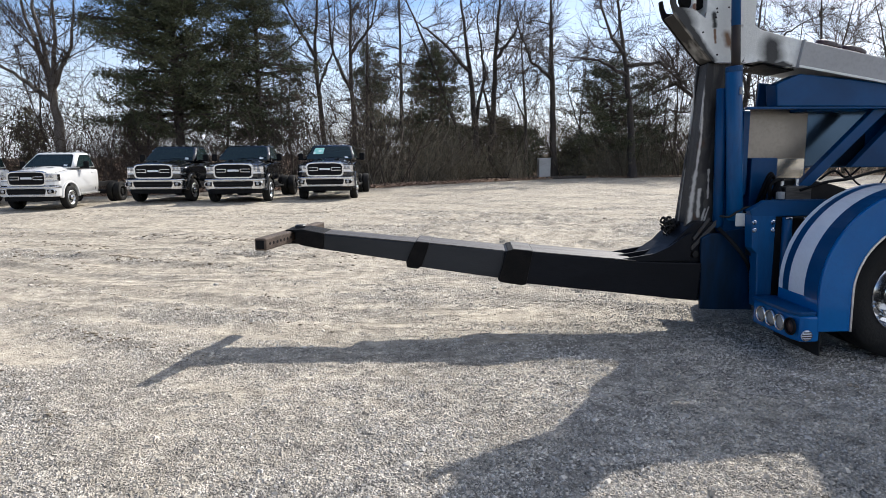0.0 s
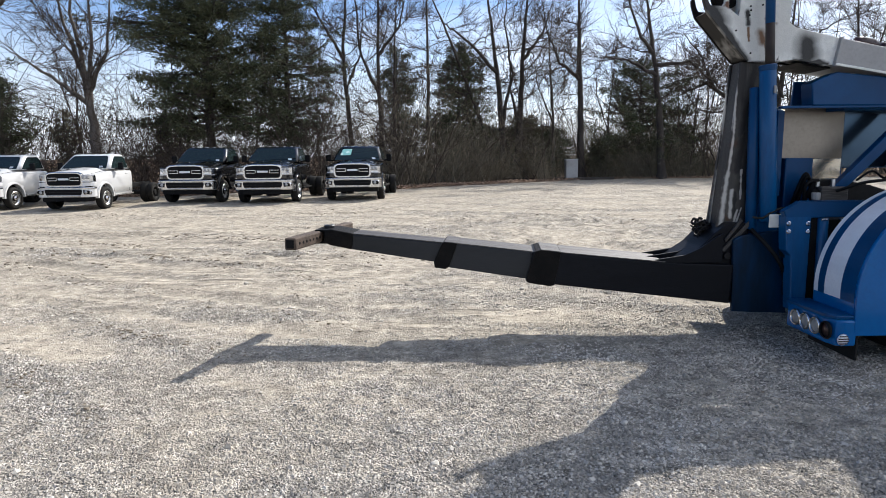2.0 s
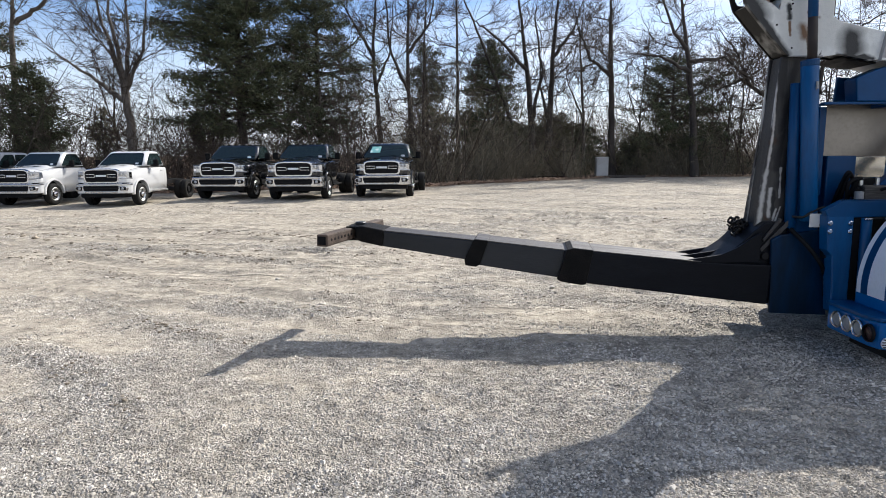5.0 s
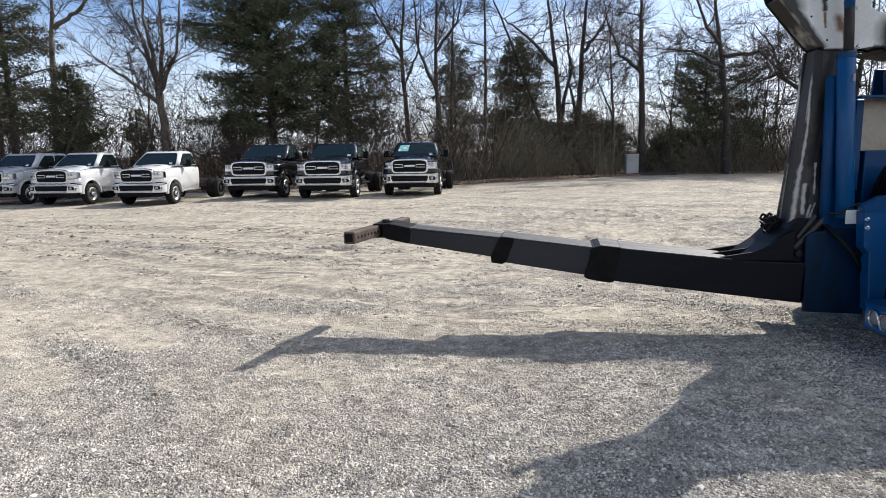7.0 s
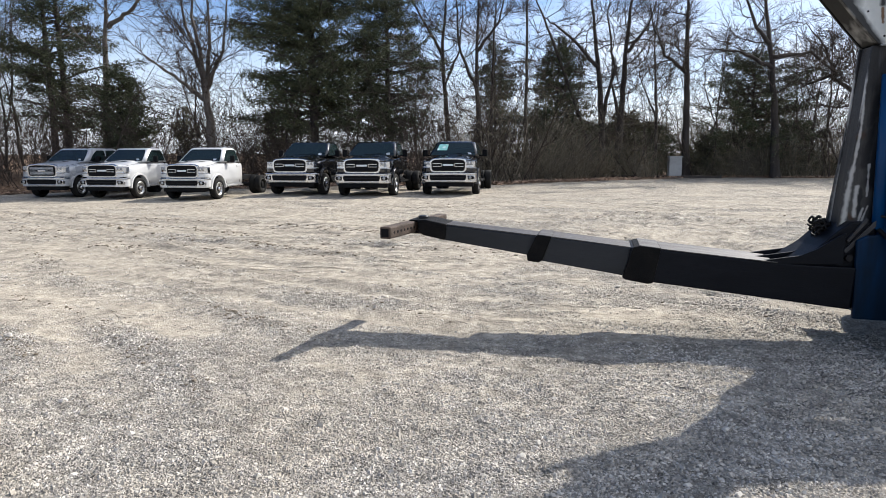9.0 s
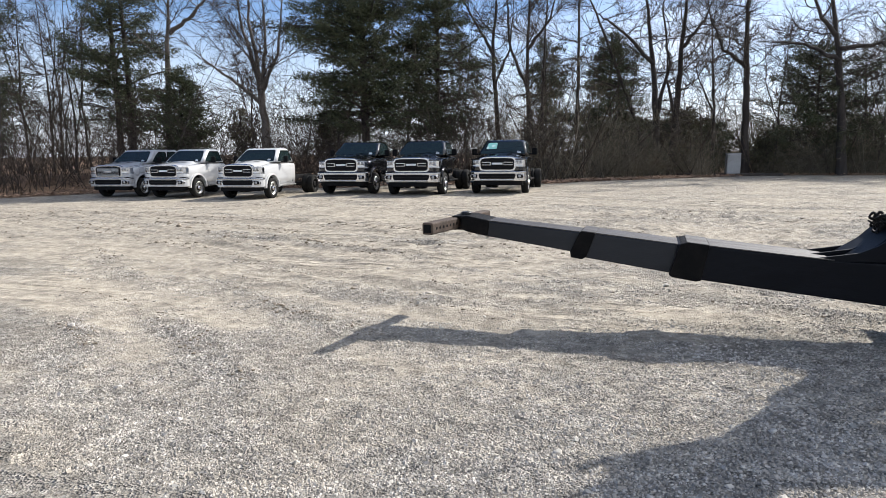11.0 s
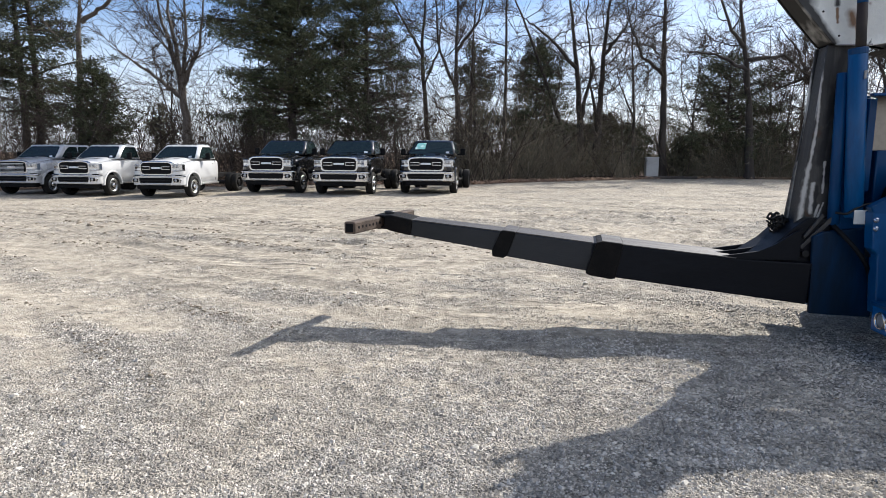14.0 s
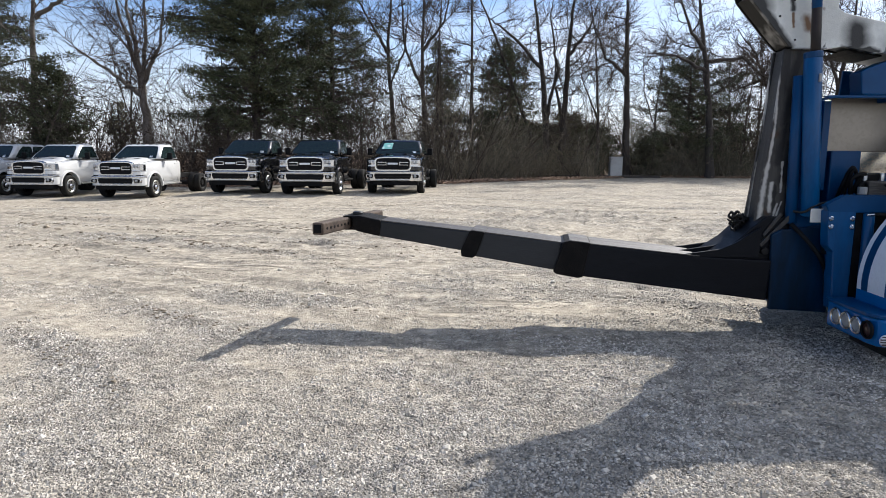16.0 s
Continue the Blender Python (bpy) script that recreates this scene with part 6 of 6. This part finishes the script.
bare_tree(24.5, 42, 0.24, [[(24.5, 0), (24.4, 6), (24.0, 14)], [(24.4, 5), (25.6, 8), (26.2, 12)]], TALL, 24, 13)
bare_tree(29.5, 42, 0.24, [[(29.5, 0), (29.4, 6), (29.8, 14)], [(29.4, 5), (28.4, 8), (27.2, 12)]], TALL, 25, 13)
bare_tree(-24.7, 31, 0.27, [[(-24.8, 0), (-24.7, 3), (-24.3, 7), (-24.0, 10), (-23.9, 16)], [(-24.1, 8.2), (-22.6, 9.0), (-21.3, 10.2), (-20.0, 12)]], TALL, 26, 11, mat="bark_pale", first=0.45)
for i, (x, y, h) in enumerate(((-32.0, 30, 12), (-31.4, 28, 11), (-33.4, 32, 13), (-30.2, 31, 11), (-29.3, 29, 9), (-35.2, 29, 12), (-12.2, 36, 10), (-8.9, 38, 9), (-0.2, 42, 9), (9.2, 42.5, 9), (13.6, 43, 9), (-21.0, 34, 9), (-16.2, 35, 9), (14.6, 42, 8), (15.8, 44, 12), (18.2, 45, 13), (19.0, 43, 11), (21.4, 44, 13), (22.6, 46, 12), (23.4, 43, 12), (26.0, 45, 13), (27.6, 44, 12))):
    bare_tree(x, y, 0.10, [[(x, 0), (x + 0.2 * (-1) ** i, h * 0.4), (x - 0.3 * (-1) ** i, h)], [(x + 0.1, h * 0.25), (x + 0.9 * (-1) ** i, h * 0.6), (x + 1.2 * (-1) ** i, h * 0.9)]], THIN, 40 + i, 9, spread=0.8, first=0.2)

EVER = "dark green cedar with dense uneven crown"
cedar(-13.5, 33, 0.28, 20.0, 4.6, "very large dark green cedar behind the dark pickups", 61, 2.6, 1.45)
cedar(-9.9, 35, 0.20, 17.5, 3.0, "tall narrow dark green cedar", 62, 2.0, 1.25)
cedar(-0.7, 42, 0.15, 8.8, 2.6, "small dark cedar among bare trunks", 63, 1.2, 1.5)
cedar(-4.8, 43, 0.13, 8.8, 2.0, "small sparse cedar among bare trunks", 64, 2.0, 0.95)
cedar(11.1, 42.5, 0.16, 7.8, 4.1, "broad low cedar at the edge of the lot", 65, 0.3, 1.1)
for i, (x, y, h, w) in enumerate(((-0.9, 42.5, 3.4, 1.7), (0.6, 43.2, 3.6, 1.9), (2.0, 42.6, 3.3, 1.8), (3.6, 43.0, 3.9, 2.0), (5.2, 43.4, 3.4, 1.6), (8.6, 42.0, 2.6, 1.5), (13.6, 42.6, 3.0, 1.9))):
    cedar(x, y, 0.07, h, w, "low evergreen scrub with dull olive foliage", 90 + i, 0.05, 2.4, mat="cedar_dry" if i % 2 else "cedar", top=0.30, name="evergreen_shrub")
cedar(-27.1, 30, 0.22, 17.0, 3.3, "tall ragged cedar with two trunks", 66, 2.8, 0.95, trunks=2)
cedar(-23.0, 30, 0.12, 6.2, 2.0, "young dark green cedar beside a tall trunk", 67, 0.8, 1.8)
cedar(-21.3, 33, 0.10, 4.2, 0.9, "young cedar with dull brownish foliage", 68, 0.8, 1.2, mat="cedar_dry")
cedar(-33.0, 27, 0.2, 12.0, 2.6, EVER, 69, 2.0, 0.9)
cedar(-17.0, 36, 0.1, 4.2, 1.4, "young cedar with dull brownish foliage", 70, 0.8, 1.2, mat="cedar_dry")


# ---- brush and woods behind ----
def border(x):
    """Where the lot ends and the woods begin."""
    return min(max(31.3 + 0.2 * x, 33.4 + 0.85 * x), 39.8, 57.5 + 1.5 * x)


def stems(name, count, place, h0, h1, r, forks, mat, label, seed, category, bend=0.30):
    rng = random.Random(seed)
    v, f = [], []
    for _ in range(count):
        x, y = place(rng)
        c = 0.55 + 1.1 * noise.noise((x * 0.28, y * 0.28, seed * 1.7)) + 0.4 * noise.noise((x * 0.9, y * 0.9, seed * 0.7))
        if rng.random() > c or (5.0 < x < 7.5 and y < 40.8):
            continue
        h = (h0 + (h1 - h0) * rng.random() ** 1.6) * (0.35 + 0.95 * min(1.2, c))
        p = Vector((x, y, ground_height(x, y) - 0.05))
        path = wander(p, Vector((rng.uniform(-0.6, 0.6), rng.uniform(-0.4, 0.4), 1)), h, 5, bend, rng, 0.02)
        tube(v, f, path, taper(r * rng.uniform(0.6, 1.4), 0.004, 6), 3)
        for k in range(forks):
            i = rng.randint(1, 5)
            d = Vector((rng.uniform(-1, 1), rng.uniform(-1, 1), rng.uniform(-0.1, 1.1)))
            bp = wander(path[i], d, h * rng.uniform(0.15, 0.45), 2, 0.5, rng, -0.08)
            tube(v, f, bp, taper(r * 0.5, 0.003, 3), 3)
    return tagged(part(name, (v, f), mat), label, category, kind="stuff")


def along(rng, x0=-8, x1=34):
    x = rng.uniform(x0, x1)
    return x, border(x) + (4.5 if x < -21.5 else 2.4 if -6 < x < 4 else 0.6) + 5.5 * rng.random() ** 1.6


def along_back(rng):
    return along(rng, -38, -8)


def along_all(rng):
    return along(rng, -38, 34)


def along_east(rng):
    x = rng.uniform(-4, 19)
    return x, border(x) + (2.6 if x < 4 else 0.5) + 3.5 * rng.random() ** 1.4


def along_west(rng):
    x = rng.uniform(-31, -3)
    return x, border(x) + 3.0 + 7.0 * rng.random()


def along_far_west(rng):
    x = rng.uniform(-48, -17)
    return x, max(border(x), 27.0) + 4.0 + 9.0 * rng.random()


def along_middle(rng):
    x = rng.uniform(-6, 20)
    return x, border(x) + 2.2 + 6.5 * rng.random()


def far_back(rng):
    x = rng.uniform(-70, 62)
    return x, border(x) + 7 + 26 * rng.random()


stems("undergrowth", 2000, along, 0.8, 3.4, 0.012, 8, M["brush"], "tangled leafless brush along the edge of the lot", 81, "brush")
# dark twig colour carries the shade behind the pickups
stems("undergrowth", 1700, along_back, 0.8, 3.6, 0.014, 8, M["twig"], "leafless brush behind the pickups, its colour darkened for the shade there", 87, "brush")
stems("undergrowth", 3000, along_east, 0.6, 2.6, 0.012, 8, M["brush_tan"], "dense brown thicket below the bare trees", 82, "brush")
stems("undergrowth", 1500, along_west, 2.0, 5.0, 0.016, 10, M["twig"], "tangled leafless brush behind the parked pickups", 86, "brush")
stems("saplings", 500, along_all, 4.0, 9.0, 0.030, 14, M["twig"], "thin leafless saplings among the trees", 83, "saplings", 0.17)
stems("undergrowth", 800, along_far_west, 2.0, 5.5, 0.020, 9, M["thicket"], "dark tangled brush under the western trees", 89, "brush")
stems("undergrowth", 1500, along_middle, 1.0, 5.0, 0.014, 10, M["brush_tan"], "tall brown thicket under the bare trees", 88, "brush")
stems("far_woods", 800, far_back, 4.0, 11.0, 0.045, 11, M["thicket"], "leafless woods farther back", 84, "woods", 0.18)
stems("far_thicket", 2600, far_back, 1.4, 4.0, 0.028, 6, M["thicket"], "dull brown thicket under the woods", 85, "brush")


def build_leaves():
    """Fallen leaves and litter along the border."""
    rng = random.Random(8)
    v, f = [], []
    for _ in range(14000):
        x = rng.uniform(-36, 26)
        y = border(x) + rng.uniform(-0.4, 5.0) * rng.random()
        s = rng.uniform(0.04, 0.11)
        z = ground_height(x, y) + rng.uniform(0.005, 0.10)
        a = rng.uniform(0, 6.28)
        c, d = math.cos(a) * s, math.sin(a) * s
        k = len(v)
        v.extend(((x + c, y + d, z), (x - d * 0.6, y + c * 0.6, z + rng.uniform(-0.02, 0.05)), (x - c, y - d, z + rng.uniform(0, 0.04)), (x + d * 0.6, y - c * 0.6, z)))
        f.append((k, k + 1, k + 2, k + 3))
    tagged(part("fallen_leaves", (v, f), M["litter"]), "brown fallen leaves along the edge of the lot", "leaves", kind="stuff")


build_leaves()


def utility_cabinet():
    t = thing("utility_cabinet", pose(6.20, 39.3, 0, 0, 0, 4), "pale grey metal utility cabinet at the edge of the woods", "cabinet")
    part("body", box(-0.36, 0.36, -0.25, 0.25, 0.06, 1.22, 0.02), M["cabinet"], t)
    part("door", box(-0.32, 0.32, -0.262, -0.25, 0.12, 1.14, 0.006), M["cabinet"], t)
    part("cap", box(-0.39, 0.39, -0.28, 0.28, 1.22, 1.26, 0.01), M["cabinet"], t)
    part("plinth", box(-0.42, 0.42, -0.30, 0.30, -0.05, 0.06, 0.01), M["boom_grey"], t)


utility_cabinet()


def edge_shade_bar():
    # dark bar stands in for a line of shade at the lot's edge
    t = thing("lot_edge_shade", pose(5.2, 39.1, 0, 0, 0, 2), "long dark bar in place of the line of shade along the lot's edge", "timber")
    part("shade_bar", box(-3.6, 3.6, -0.10, 0.10, -0.03, 0.15, 0.03), M["bark"], t)


edge_shade_bar()
